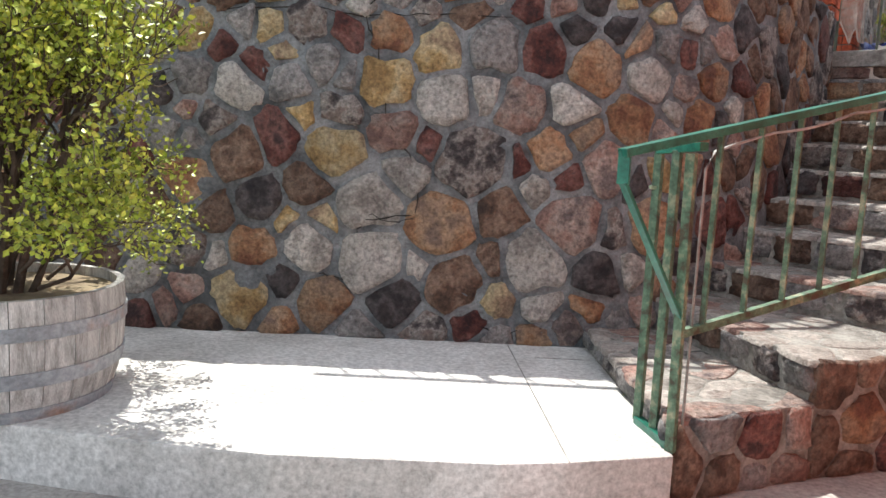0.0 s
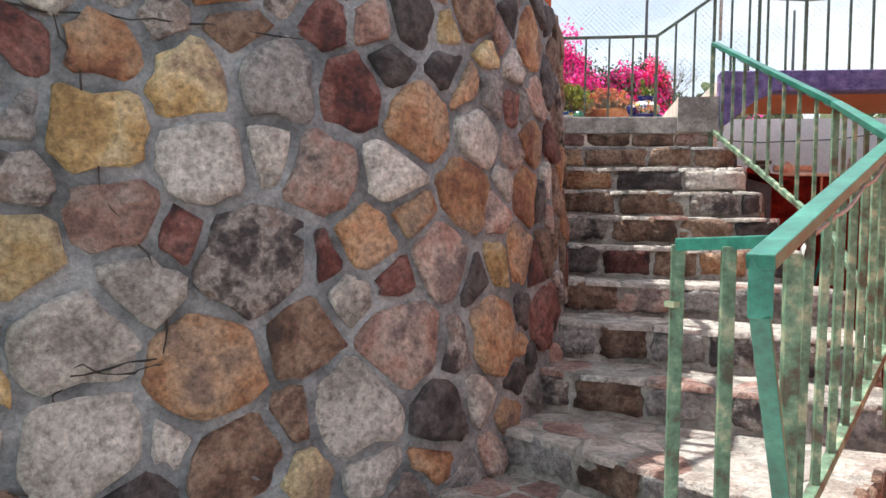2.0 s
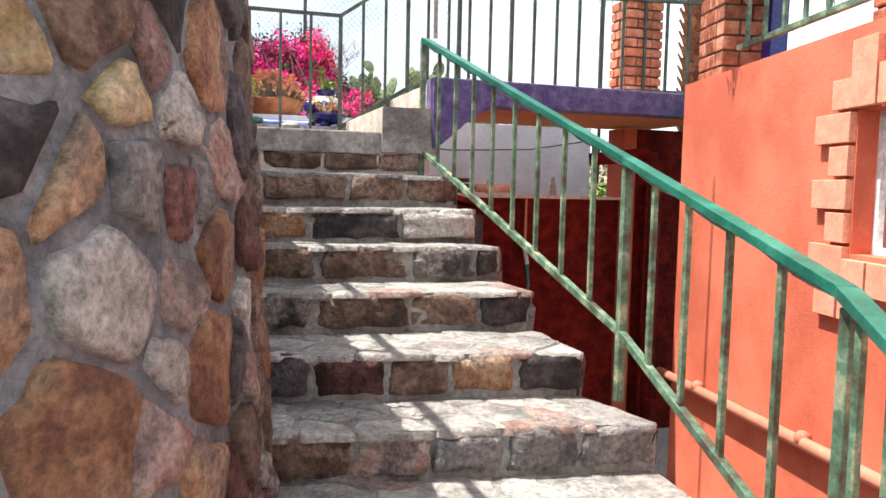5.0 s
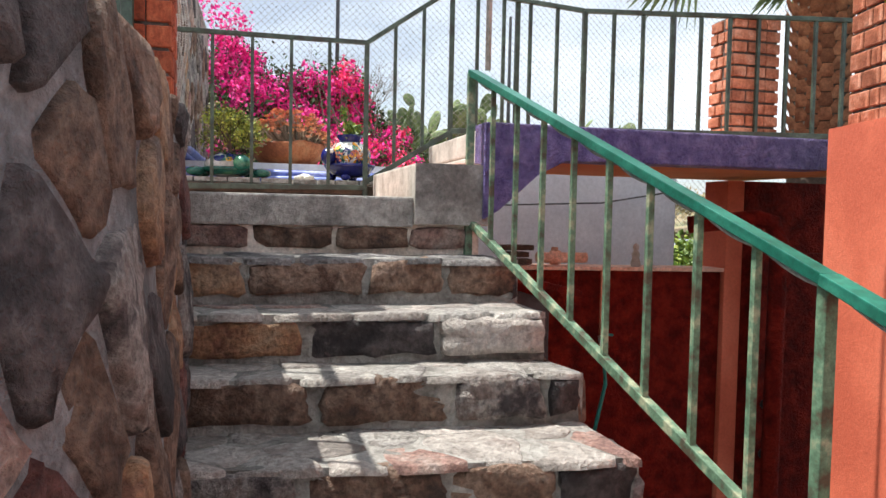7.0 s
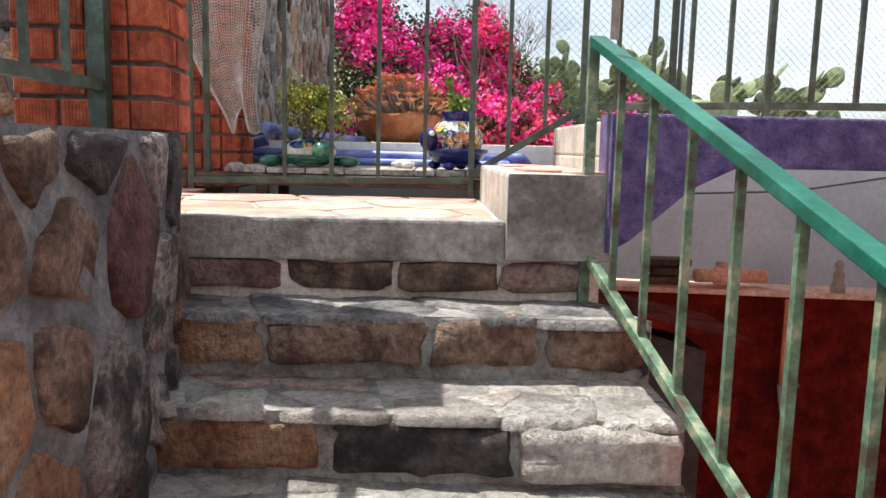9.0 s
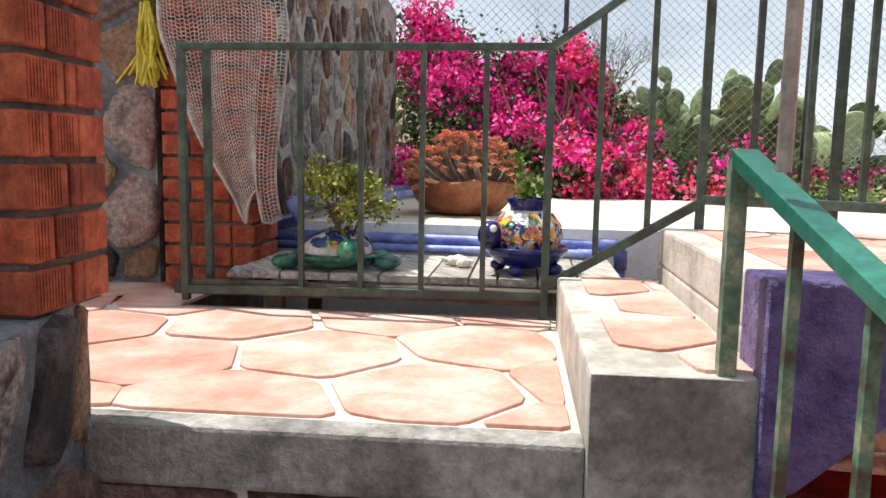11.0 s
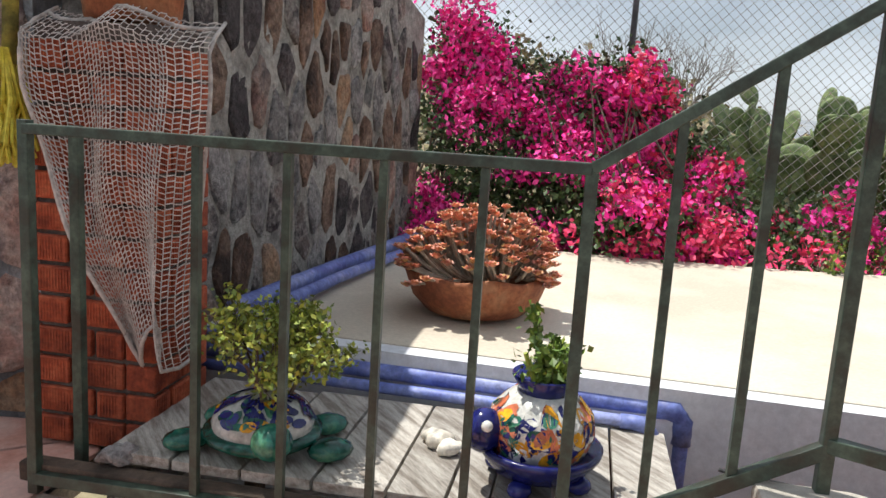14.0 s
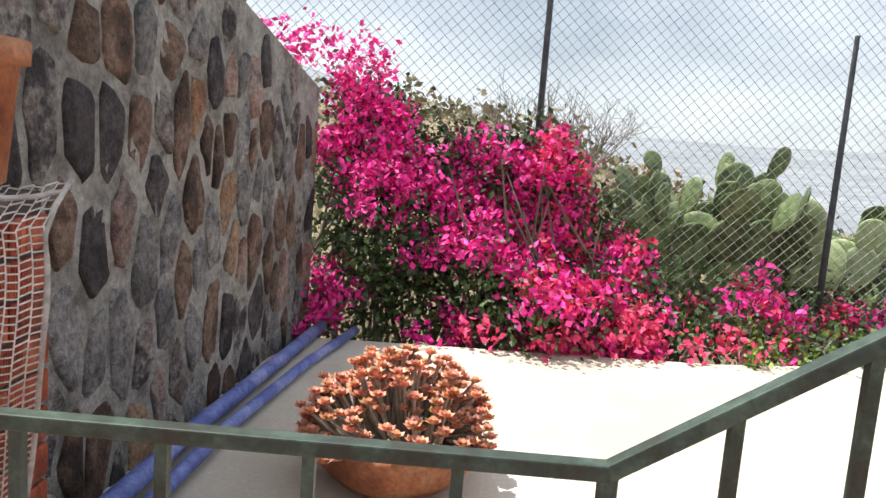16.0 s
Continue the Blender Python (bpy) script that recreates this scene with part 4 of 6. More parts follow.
M_DARKMETAL = surface("dark_metal", [(0.02, 0.02, 0.022), (0.05, 0.05, 0.055)], 0.6, 8, 40, 0.2)
M_NET = surface("pale_net_twine", [(0.35, 0.31, 0.28), (0.5, 0.46, 0.42)], 0.9, 8, 40, 0.0)
M_COBALT = surface("cobalt_glaze", [(0.006, 0.008, 0.07), (0.015, 0.02, 0.16)], 0.15, 6, 40, 0.05, 0.002)
M_TEALG = surface("green_glaze", [(0.006, 0.05, 0.035), (0.015, 0.12, 0.09), (0.08, 0.22, 0.12)], 0.2, 12, 40, 0.05, 0.002)
M_WHITEG = surface("white_glaze", [(0.55, 0.55, 0.5), (0.7, 0.7, 0.66)], 0.2, 12, 40, 0.05, 0.002)
M_YELLOWG = surface("yellow_glaze", [(0.6, 0.26, 0.01), (0.75, 0.4, 0.03)], 0.25, 12, 40, 0.0)
M_ORANGEG = surface("coral_glaze", [(0.5, 0.12, 0.05), (0.65, 0.22, 0.12)], 0.25, 12, 40, 0.0)
M_ROPE = surface("olive_rope", [(0.12, 0.12, 0.03), (0.35, 0.32, 0.06)], 0.9, 12, 60, 0.4)
M_ROPE_Y = surface("yellow_rope", [(0.45, 0.38, 0.03), (0.6, 0.52, 0.08)], 0.9, 12, 60, 0.2)
M_HILL = surface("dry_hillside", [(0.2, 0.15, 0.09), (0.3, 0.24, 0.15), (0.12, 0.14, 0.07)], 0.95, 0.5, 3, 0.5, 0.1, vary=0)
# Distance haze is mixed into this blue grey.
M_FARHILL = surface("haze_tinted_hills", [(0.2, 0.22, 0.24), (0.27, 0.29, 0.31)], 0.95, 0.03, 0.3, 0.0, vary=0)
M_SALTRIM = surface("salmon_brick", [(0.62, 0.24, 0.15), (0.7, 0.31, 0.2)], 0.85, 14, 90, 0.4, 0.004, vary=0.08, fine_mix=0.2)
M_FRAME = surface("white_frame", [(0.7, 0.69, 0.66), (0.78, 0.77, 0.75)], 0.5, 5, 30, 0.05, vary=0)
M_CURTAIN = surface("pale_blue_curtain", [(0.25, 0.5, 0.62), (0.6, 0.75, 0.8), (0.85, 0.9, 0.92)], 0.8, 2.2, 20, 0.2, vary=0)
M_HOSE = surface("teal_hose", [(0.0, 0.16, 0.13), (0.01, 0.28, 0.24)], 0.4, 12, 40, 0.0)
M_GLASS = bpy.data.materials.new("window_glass")
M_GLASS.use_nodes = True
_g = M_GLASS.node_tree.nodes["Principled BSDF"]
_g.inputs["Transmission Weight"].default_value, _g.inputs["Roughness"].default_value, _g.inputs["Base Color"].default_value = 1.0, 0.02, (0.9, 0.95, 0.95, 1)


def leaves(verts_faces, c, rng, size, n, spread, flat=0.0, shape=4):
    """Adds n small leaf blades round c to a (verts, faces) pair."""
    V, Fc = verts_faces
    for _ in range(n):
        d = Vector((rng.gauss(0, 1), rng.gauss(0, 1), rng.gauss(0, 1))) * spread
        nrm = Vector((rng.gauss(0, 1), rng.gauss(0, 1), rng.gauss(0, 1) + flat)).normalized()
        t = nrm.orthogonal().normalized()
        t = (Matrix.Rotation(rng.uniform(0, math.tau), 3, nrm) @ t)
        s = nrm.cross(t)
        z = size * rng.uniform(0.6, 1.3)
        p = c + d
        i = len(V)
        V += [p - t * z * 0.5, p + s * z * 0.32 + nrm * z * 0.06, p + t * z * 0.5, p - s * z * 0.32 + nrm * z * 0.06]
        Fc.append((i, i + 1, i + 2, i + 3))


def leaf_part(name, vf, material, parent, label=""):
    me = bpy.data.meshes.new(name)
    me.from_pydata([tuple(v) for v in vf[0]], [], vf[1])
    me.materials.append(material)
    ob = new(name, me)
    ob.parent = parent
    if parent:
        ob["kind"] = "stuff"
    return tagged(ob, label) if label else ob


def twig_tree(bm, base, rng, length, r, depth, tips, spread=0.6, up=0.5, n=3, direction=None):
    """A branching set of tapered twigs; collects points along the outer ones."""
    d = direction or Vector((rng.gauss(0, spread), rng.gauss(0, spread), 1)).normalized()
    mid = base + d * length * 0.5 + Vector((rng.gauss(0, 1), rng.gauss(0, 1), rng.gauss(0, 1))) * length * 0.06
    end = base + d * length
    tube(bm, [base, mid, end], [r, r * 0.8, r * 0.6], 5, False)
    if depth <= 1:
        tips += [mid, end, base.lerp(end, 0.75)]
    if depth > 0:
        for _ in range(n):
            nd = (d + Vector((rng.gauss(0, spread), rng.gauss(0, spread), rng.gauss(0, spread) + up * 0.4))).normalized()
            twig_tree(bm, mid.lerp(end, rng.uniform(0.2, 1)), rng, length * rng.uniform(0.6, 0.85), r * 0.6, depth - 1, tips, spread, up, n, nd)


# ---- far land ----
bm = bmesh.new()
g = random.Random(1)


def land(bm, ring, height, seed, n=96, flat=False):
    rows = []
    for r, h in ring:
        row = []
        for k in range(n):
            a = k * math.tau / n
            row.append(bm.verts.new((5 + r * math.cos(a), 6 + r * math.sin(a), h(a, r))))
        rows.append(row)
    for a, b in zip(rows, rows[1:]):
        for k in range(n):
            bm.faces.new((a[k], a[(k + 1) % n], b[(k + 1) % n], b[k]))
    bmesh.ops.recalc_face_normals(bm, faces=bm.faces)


def far(a, r):
    lump = noise.noise(Vector((math.cos(a) * 2.2, math.sin(a) * 2.2, 3))) + 0.5 * noise.noise(Vector((math.cos(a) * 7, math.sin(a) * 7, 5)))
    rise = math.exp(-((a - 1.25) / 0.35) ** 2)
    return r * (0.035 + 0.02 * lump + 0.07 * rise)


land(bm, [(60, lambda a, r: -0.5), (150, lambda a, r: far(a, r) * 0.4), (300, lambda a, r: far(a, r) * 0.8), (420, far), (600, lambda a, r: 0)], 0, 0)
tagged(obj("backdrop_hills", bm, M_FARHILL, smooth=True), "low hills on the horizon, coloured blue grey to stand for haze", "hills", kind="structure")

bm = bmesh.new()
nx, ny = 50, 40
gridv = []
for i in range(nx + 1):
    row = []
    for j in range(ny + 1):
        u, v = -3 + i * 0.5, 4.7 + j * 0.4
        k = min(1, max(0, (v - 4.8) / 4))
        side = 1 / (1 + math.exp((u - 2.2) * 1.1))
        z = 2.2 + k * (0.3 + 1.6 * side) + noise.noise(Vector((u * 0.9, v * 0.9, 0))) * 0.14 + noise.noise(Vector((u * 3, v * 3, 0))) * 0.05 - 0.08 * max(0, v - 11)
        row.append(bm.verts.new(T(u, v, z)))
    gridv.append(row)
for i in range(nx):
    for j in range(ny):
        bm.faces.new((gridv[i][j], gridv[i + 1][j], gridv[i + 1][j + 1], gridv[i][j + 1]))
bmesh.ops.recalc_face_normals(bm, faces=bm.faces)
tagged(obj("hillside", bm, M_HILL, smooth=True), "dry brown bank rising behind the terrace", "hillside", kind="structure")
g = random.Random(8)
vf = ([], [])
for _ in range(900):
    u, v = g.uniform(-2, 12), g.uniform(5.5, 15)
    side = 1 / (1 + math.exp((u - 2.2) * 1.1))
    k = min(1, max(0, (v - 4.8) / 4))
    c = T(u, v, 2.25 + k * (0.3 + 1.6 * side) - 0.08 * max(0, v - 11))
    leaves(vf, c + Vector((0, 0, 0.1)), g, 0.12, 14, 0.13)
tagged(leaf_part("dry_scrub", vf, surface("scrub_straw", [(0.2, 0.15, 0.08), (0.33, 0.27, 0.16), (0.16, 0.17, 0.07)], 0.9, 0.7, 10, 0, island=True, vary=0.4), None), "dry straw coloured scrub on the bank", "scrub", kind="stuff")

# ---- chain-link fence ----
fence2 = thing("chain_link_fence", "tall galvanised chain-link fence on thin dark posts", "fence")
C0, C1 = T(-2.3, 5.2), T(6.0, 5.2)
CD = (C1 - C0).normalized()
CL = (C1 - C0).length
V, Fc = [], []
z0, z1, cell = 2.3, 6.2, 0.075
H2 = z1 - z0
k = -H2
CN = Vector((CD.y, -CD.x, 0))


def wire(p, q, w=0.0022):
    t = (q - p).normalized()
    s = t.cross(CN).normalized() * w
    i = len(V)
    for e in (p, q):
        V.extend([e + s, e - s * 0.5 + CN * w, e - s * 0.5 - CN * w])
    Fc.extend([(i, i + 1, i + 4, i + 3), (i + 1, i + 2, i + 5, i + 4), (i + 2, i, i + 3, i + 5)])


while k < CL:
    a, b = max(k, 0), min(k + H2, CL)
    if b > a:
        wire(C0 + CD * a + Vector((0, 0, z0 + a - k)), C0 + CD * b + Vector((0, 0, z0 + b - k)))
        wire(C0 + CD * a + Vector((0, 0, z1 - (a - k))) + CN * 0.004, C0 + CD * b + Vector((0, 0, z1 - (b - k))) + CN * 0.004)
    k += cell
leaf_part("mesh_wire", (V, Fc), M_WIRE, fence2)
for i, (u, top) in enumerate(((-1.74, 6.2), (0.23, 6.2), (2.2, 4.66), (4.3, 6.2))):
    q = C0 + CD * ((T(u, 5) - C0).dot(CD)) + CN * 0.03
    part("fence_post", tube(bmesh.new(), [q + Vector((0, 0, 2.1)), q + Vector((0, 0, (2.1 + top) / 2)), q + Vector((0.0, 0, top))], [0.024, 0.022, 0.016], 8), M_DARKMETAL, fence2, smooth=True)

# ---- bougainvillea ----
boug = thing("bougainvillea", "large sprawling bougainvillea covered in magenta and coral bracts", "bush")
g = random.Random(21)
bm = bmesh.new()
lf, fl, fr = ([], []), ([], []), ([], [])
tips = []


def boug_height(u):
    return float(np.interp(u, (-1.2, -0.9, -0.72, -0.56, -0.2, 0.12, 0.33, 0.48, 0.65, 0.85, 1.1, 1.6, 2.2, 3.4), (4.15, 4.15, 4.08, 3.85, 3.82, 3.86, 3.92, 3.66, 3.45, 3.25, 3.08, 3.0, 2.92, 2.85)))


for _ in range(95):
    u = g.uniform(-1.0, 1.5)
    v = g.uniform(4.1, 4.9) + 0.12 * u
    top = boug_height(u)
    base = T(u + g.gauss(0, 0.3), v + 0.3, 2.35)
    tip = T(u, v + g.uniform(0.2, 0.5), top - 0.1 - abs(g.gauss(0, 0.3)))
    mid = base.lerp(tip, 0.5) + Vector((g.gauss(0, 0.1), g.gauss(0, 0.1), 0.15))
    tube(bm, [base, mid, tip], [0.014, 0.009, 0.004], 5, False)
for _ in range(1350):
    u = g.uniform(-1.05, 3.0) if g.random() < 0.3 else g.uniform(-1.05, 0.9)
    top = boug_height(u)
    k = g.random() ** 0.8
    z = 2.6 + (top - 2.6) * k
    front = 4.2 + 0.06 * u + 0.7 * k ** 1.5 + g.uniform(0, 0.4) + 0.45 * noise.noise(Vector((u * 2.2, z * 2.2, 0)))
    c = T(u, front, z + g.gauss(0, 0.04))
    leaves(lf, c + AHEAD * 0.06 + Vector((0, 0, -0.03)), g, 0.045, 20, 0.085)
    dens = 0.55 if u < 1.0 else -0.05
    shade = 0.75 * noise.noise(Vector((u * 2.2, z * 2.6, 7))) + 0.85 * noise.noise(Vector((u * 6.5, z * 7.5, 3))) + 0.04
    if g.random() < dens - 0.12 + shade * 2.2 - (0.5 if (u < -0.3 and z < 3.45) else 0):
        tgt = fr if (u > 0.2 and g.random() < 0.45) else fl
        leaves(tgt, c + ACROSS * g.gauss(0, 0.03) - AHEAD * 0.06, g, 0.048, 40, 0.046)
for _ in range(40):
    u = g.uniform(-1.55, -0.7)
    c = T(u, 4.5 + g.uniform(-0.2, 0.3), 4.12 + (u + 0.6) * -0.14 + g.uniform(-0.06, 0.16))
    leaves(fl, c, g, 0.045, 12, 0.05)
for _ in range(22):
    u = g.uniform(-0.2, 1.6)
    c = T(u, 4.12 + 0.08 * u + g.uniform(-0.1, 0.1), 2.74 + g.uniform(0, 0.05))
    leaves(fr, c, g, 0.05, 14, 0.05)
part("branch_mass", bm, M_TWIG, boug)["kind"] = "stuff"
leaf_part("foliage", lf, M_LEAF_DARK, boug, "small dark green leaves")
leaf_part("magenta_bloom", fl, M_BRACT, boug, "bright magenta bracts")
leaf_part("coral_bloom", fr, M_BRACT_RED, boug, "coral pink bracts")

dry = thing("dry_bush", "grey leafless thicket with a few coral flowers", "bush")
bm = bmesh.new()
tips = []
for i in range(26):
    twig_tree(bm, T(g.uniform(1.3, 3.4), g.uniform(4.3, 4.9), 2.6), g, 0.13, 0.006, 3, tips, 0.8, 0.3, 3)
part("twig_mass", bm, surface("silver_twig", [(0.3, 0.27, 0.24), (0.42, 0.39, 0.36)], 0.9, 8, 40, 0.1), dry)["kind"] = "stuff"
vf = ([], [])
for p in g.sample(tips, min(500, len(tips))):
    leaves(vf, p, g, 0.04, 4, 0.03)
leaf_part("foliage", vf, M_LEAF, dry)
bare = thing("bare_tree", "thin bare grey tree behind the bougainvillea", "tree")
bm = bmesh.new()
for i in range(5):
    twig_tree(bm, T(0.6 + g.gauss(0, 0.12), 6.4, 2.7 + 0.55), g, 0.42, 0.014, 4, [], 0.42, 0.7, 3)
part("twig_mass", bm, bpy.data.materials["silver_twig"], bare)["kind"] = "stuff"

# ---- prickly pear ----
def pear(name, at, seed, n, size, spread, material):
    p = thing(name, "large clump of prickly pear cactus with broad green pads", "cactus", "prickly pears")
    g = random.Random(seed)
    bm = bmesh.new()
    bmesh.ops.create_icosphere(bm, subdivisions=3, radius=1)
    for v in bm.verts:
        x, y, z = v.co
        v.co = Vector((x * 0.5 * (1 + 0.25 * z), y * 0.09, z * 0.62 + 0.55))
    me = bpy.data.meshes.new("pad")
    bm.to_mesh(me)
    bm.free()
    me.shade_smooth()
    me.materials.append(material)
    pads = []
    for i in range(n):
        if i < 14 or not pads:
            base = Vector((g.uniform(-spread, spread), g.uniform(-0.25, 0.25), 0))
            m = Matrix.Translation(base) @ Euler((g.gauss(0, 0.2), g.gauss(0, 0.3), g.gauss(0, 0.5))).to_matrix().to_4x4()
            s = size * g.uniform(0.9, 1.2)
        else:
            pm, ps, lvl = g.choice(pads)
            if lvl > 4:
                continue
            tip = pm @ Vector((g.uniform(-0.3, 0.3) * ps, 0, ps * 1.02))
            m = Matrix.Translation(tip) @ (pm.to_3x3().to_4x4() @ Euler((g.gauss(0, 0.25), g.gauss(0, 0.45), g.gauss(0, 0.6))).to_matrix().to_4x4())
            s = ps * g.uniform(0.72, 0.98)
        lvl = 0 if i < 14 else lvl + 1
        pads.append((m, s, lvl))
        o = new("pad", me)
        o.parent = p
        o.matrix_basis = m @ Matrix.Scale(s, 4)
    p.matrix_world = at
    return p


yaw = math.atan2(ACROSS.y, ACROSS.x)
pear("prickly_pear", Matrix.Translation(T(1.75, 6.2, 2.68)) @ Matrix.Rotation(yaw, 4, "Z"), 5, 120, 0.33, 0.42, M_CACTUS)
pear("prickly_pear", Matrix.Translation(T(3.1, 6.4, 2.4)) @ Matrix.Rotation(yaw, 4, "Z"), 8, 110, 0.31, 0.7, M_CACTUS)
pear("prickly_pear", Matrix.Translation(T(2.75, 6.2, 2.9)) @ Matrix.Rotation(yaw, 4, "Z"), 11, 18, 0.33, 0.4, M_CACTUS_PALE)

# ---- plant shelf: planks, pipes and pots ----
deck = thing("plank_shelf", "weathered grey plank shelf with dark gaps beside the landing", "shelf")
g = random.Random(2)
cuts = [-1.16, -0.98, -0.8, -0.62, -0.44, -0.3, -0.2, -0.06, 0.08, 0.24]
for a, b in zip(cuts, cuts[1:]):
    bm = bmesh.new()
    s = g.uniform(-0.01, 0.01)
    prism(bm, [P(a + 0.004, 1.22), P(b - 0.004, 1.22), P(b - 0.004 + 0.01, 1.78 + s), P(a + 0.004 + 0.01, 1.78 + s)], 2.545, 2.57 + g.uniform(0, 0.003))
    part("plank", bm, M_WOOD, deck, bevel=0.002)
part("beam", bar(bmesh.new(), T(-1.35, 1.19, 2.515), T(0.2, 1.19, 2.515), 0.05, 0.05), M_BARK, deck, "dark rough timber beam", bevel=0.006)
part("beam", bar(bmesh.new(), T(-1.1, 1.74, 2.515), T(0.2, 1.74, 2.515), 0.05, 0.05), M_BARK, deck)
for u in (-1.0, 0.1):
    for v in (1.25, 1.78):
        part("leg", bar(bmesh.new(), T(u, v, 1.9), T(u, v, 2.5), 0.05, 0.05, up=(0.64, 0.77, 0)), M_BARK, deck)
bm = bmesh.new()
prism(bm, [P(-1.75, 1.2), P(0.45, 1.2), P(0.45, 1.9), P(-1.75, 1.92)], 1.7, 1.9)
tagged(obj("floor_channel", bm, M_CONCRETE_EDGE), "shaded concrete channel floor below the plank shelf", "floor", kind="structure")
pipes = thing("water_pipes", "run of blue painted water pipes along the whitewashed riser", "pipe")
for k, (h, d, r) in enumerate(((2.63, 1.88, 0.026), (2.595, 1.83, 0.018))):
    e = 0.29 - 0.09 * k
    part("pipe", tube(bmesh.new(), [T(-1.45, d + 0.02, h), T(e - 0.06, d - 0.04, h), T(e, d - 0.045, h - 0.02), T(e + 0.012, d - 0.045, h - 0.08), T(e + 0.012, d - 0.045, 1.9)], r, 12), M_PIPE, pipes, smooth=True)
    part("elbow", tube(bmesh.new(), [T(e - 0.08, d - 0.042, h), T(e - 0.01, d - 0.045, h), T(e + 0.012, d - 0.045, h - 0.03), T(e + 0.012, d - 0.045, h - 0.1)], r * 1.25, 12), M_PIPE, pipes, smooth=True)
for k, (d, r) in enumerate(((0.1, 0.032), (0.19, 0.024))):
    pts = [on_garden(0.15, 2.74 + r, d + 0.03), on_garden(0.9, 2.72 + r, d), on_garden(1.8, 2.71 + r, d + 0.01 + 0.03 * k), on_garden(2.45, 2.71 + r, d + 0.02 + 0.1 * k)]
    part("pipe", tube(bmesh.new(), pts, r, 12), M_PIPE, pipes, smooth=True)
part("riser_pipe", tube(bmesh.new(), [on_garden(0.16, 2.78, 0.13), on_garden(0.14, 2.7, 0.16), T(-1.42, 1.96, 2.62)], 0.032, 12), M_PIPE, pipes, smooth=True)

# clay bowl with a succulent
B = Vector((5.045, 7.34, 2.70))
bowl = thing("clay_bowl", "wide chipped terracotta bowl standing on the cream terrace", "pot")
bm = lathe(bmesh.new(), [(0.12, 0.0), (0.19, 0.02), (0.245, 0.075), (0.275, 0.155), (0.272, 0.172), (0.255, 0.172), (0.252, 0.145)], B, 40)
for v in bm.verts:
    v.co.z += noise.noise(v.co * 9) * (0.02 if v.co.z > B.z + 0.14 else 0.004)
part("bowl", bm, M_CLAY, bowl, smooth=True)
part("soil", lathe(bmesh.new(), [(0.248, 0.13), (0.255, 0.14)], B, 24), M_EARTH, bowl)
succ = thing("jade_plant", "dense succulent with coral red and orange rosettes in the bowl", "plant")
g = random.Random(14)
bm, tips = bmesh.new(), []
vf = ([], [])
for i in range(330):
    a, r = g.uniform(0, math.tau), math.sqrt(g.random()) * 0.31
    tip = B + Vector((r * math.cos(a), r * math.sin(a), 0.19 + 0.2 * (1 - (r / 0.32) ** 2) ** 0.7 + g.uniform(-0.09, 0.04)))
    root = B + Vector((r * 0.6 * math.cos(a + 0.3), r * 0.6 * math.sin(a + 0.3), 0.16))
    tube(bm, [root, root.lerp(tip, 0.5) + Vector((0, 0, -0.01)), tip], [0.007, 0.006, 0.005], 5, False)
    for ring in range(2):
        for q in range(6):
            b = q * math.tau / 6 + ring * 0.5 + i
            d = Vector((math.cos(b), math.sin(b), 0.6 + ring * 0.9)).normalized()
            s = Vector((-math.sin(b), math.cos(b), 0))
            L = 0.034 - 0.007 * ring
            n = len(vf[0])
            c = tip - Vector((0, 0, 0.01))
            vf[0].extend([c, c + d * L * 0.6 + s * 0.013, c + d * L, c + d * L * 0.6 - s * 0.013])
            vf[1].append((n, n + 1, n + 2, n + 3))
part("stem_mass", bm, surface("pale_stem", [(0.25, 0.2, 0.15), (0.4, 0.34, 0.27)], 0.8, 8, 40, 0.1), succ)["kind"] = "stuff"
leaf_part("rosette_mass", vf, M_SUCC, succ, "coral red rosettes")


def blob(bm, c, sx, sy, sz, n=2, rot=None):
    s = bmesh.ops.create_icosphere(bm, subdivisions=n, radius=1)["verts"]
    for v in s:
        q = Vector((v.co.x * sx, v.co.y * sy, v.co.z * sz))
        v.co = Vector(c) + (rot @ q if rot else q)
    return bm


def daubs(parent, place, seed, n, mats):
    """Painted leaves and petals: thin raised glaze shapes on a pot's body."""
    g = random.Random(seed)
    for k in range(n):
        a, h = g.uniform(0, math.tau), g.uniform(0.08, 0.92)
        w, l, t = g.uniform(0.010, 0.018), g.uniform(0.02, 0.036), g.uniform(0, math.pi)
        bm = bmesh.new()
        vs = []
        for q in range(8):
            x, y = math.cos(q * math.tau / 8) * l, math.sin(q * math.tau / 8) * w
            vs.append(bm.verts.new(place(a, h, x * math.cos(t) - y * math.sin(t), x * math.sin(t) + y * math.cos(t))))
        bm.faces.new(vs)
        part("painted_petal", bm, mats[k % len(mats)], parent)


# tall turtle pot in cobalt blue
K = T(-0.1, 1.38, 2.572)
pot = thing("turtle_planter", "glazed planter shaped like a cobalt blue turtle with painted flowers", "planter", "turtle planters")
body = lathe(bmesh.new(), [(0.06, 0.06), (0.108, 0.085), (0.128, 0.135), (0.12, 0.185), (0.085, 0.22), (0.064, 0.232)], K, 32)
bodyp = part("painted_bowl", body, M_WHITEG, pot, "white glazed bowl painted with flowers", smooth=True)
part("neck", lathe(bmesh.new(), [(0.062, 0.222), (0.064, 0.245), (0.08, 0.27), (0.078, 0.275), (0.058, 0.255)], K, 28), M_COBALT, pot, smooth=True)
part("shell_rim", lathe(bmesh.new(), [(0.06, 0.022), (0.115, 0.04), (0.15, 0.085), (0.153, 0.1), (0.14, 0.102), (0.108, 0.085)], K, 32), M_COBALT, pot, smooth=True)
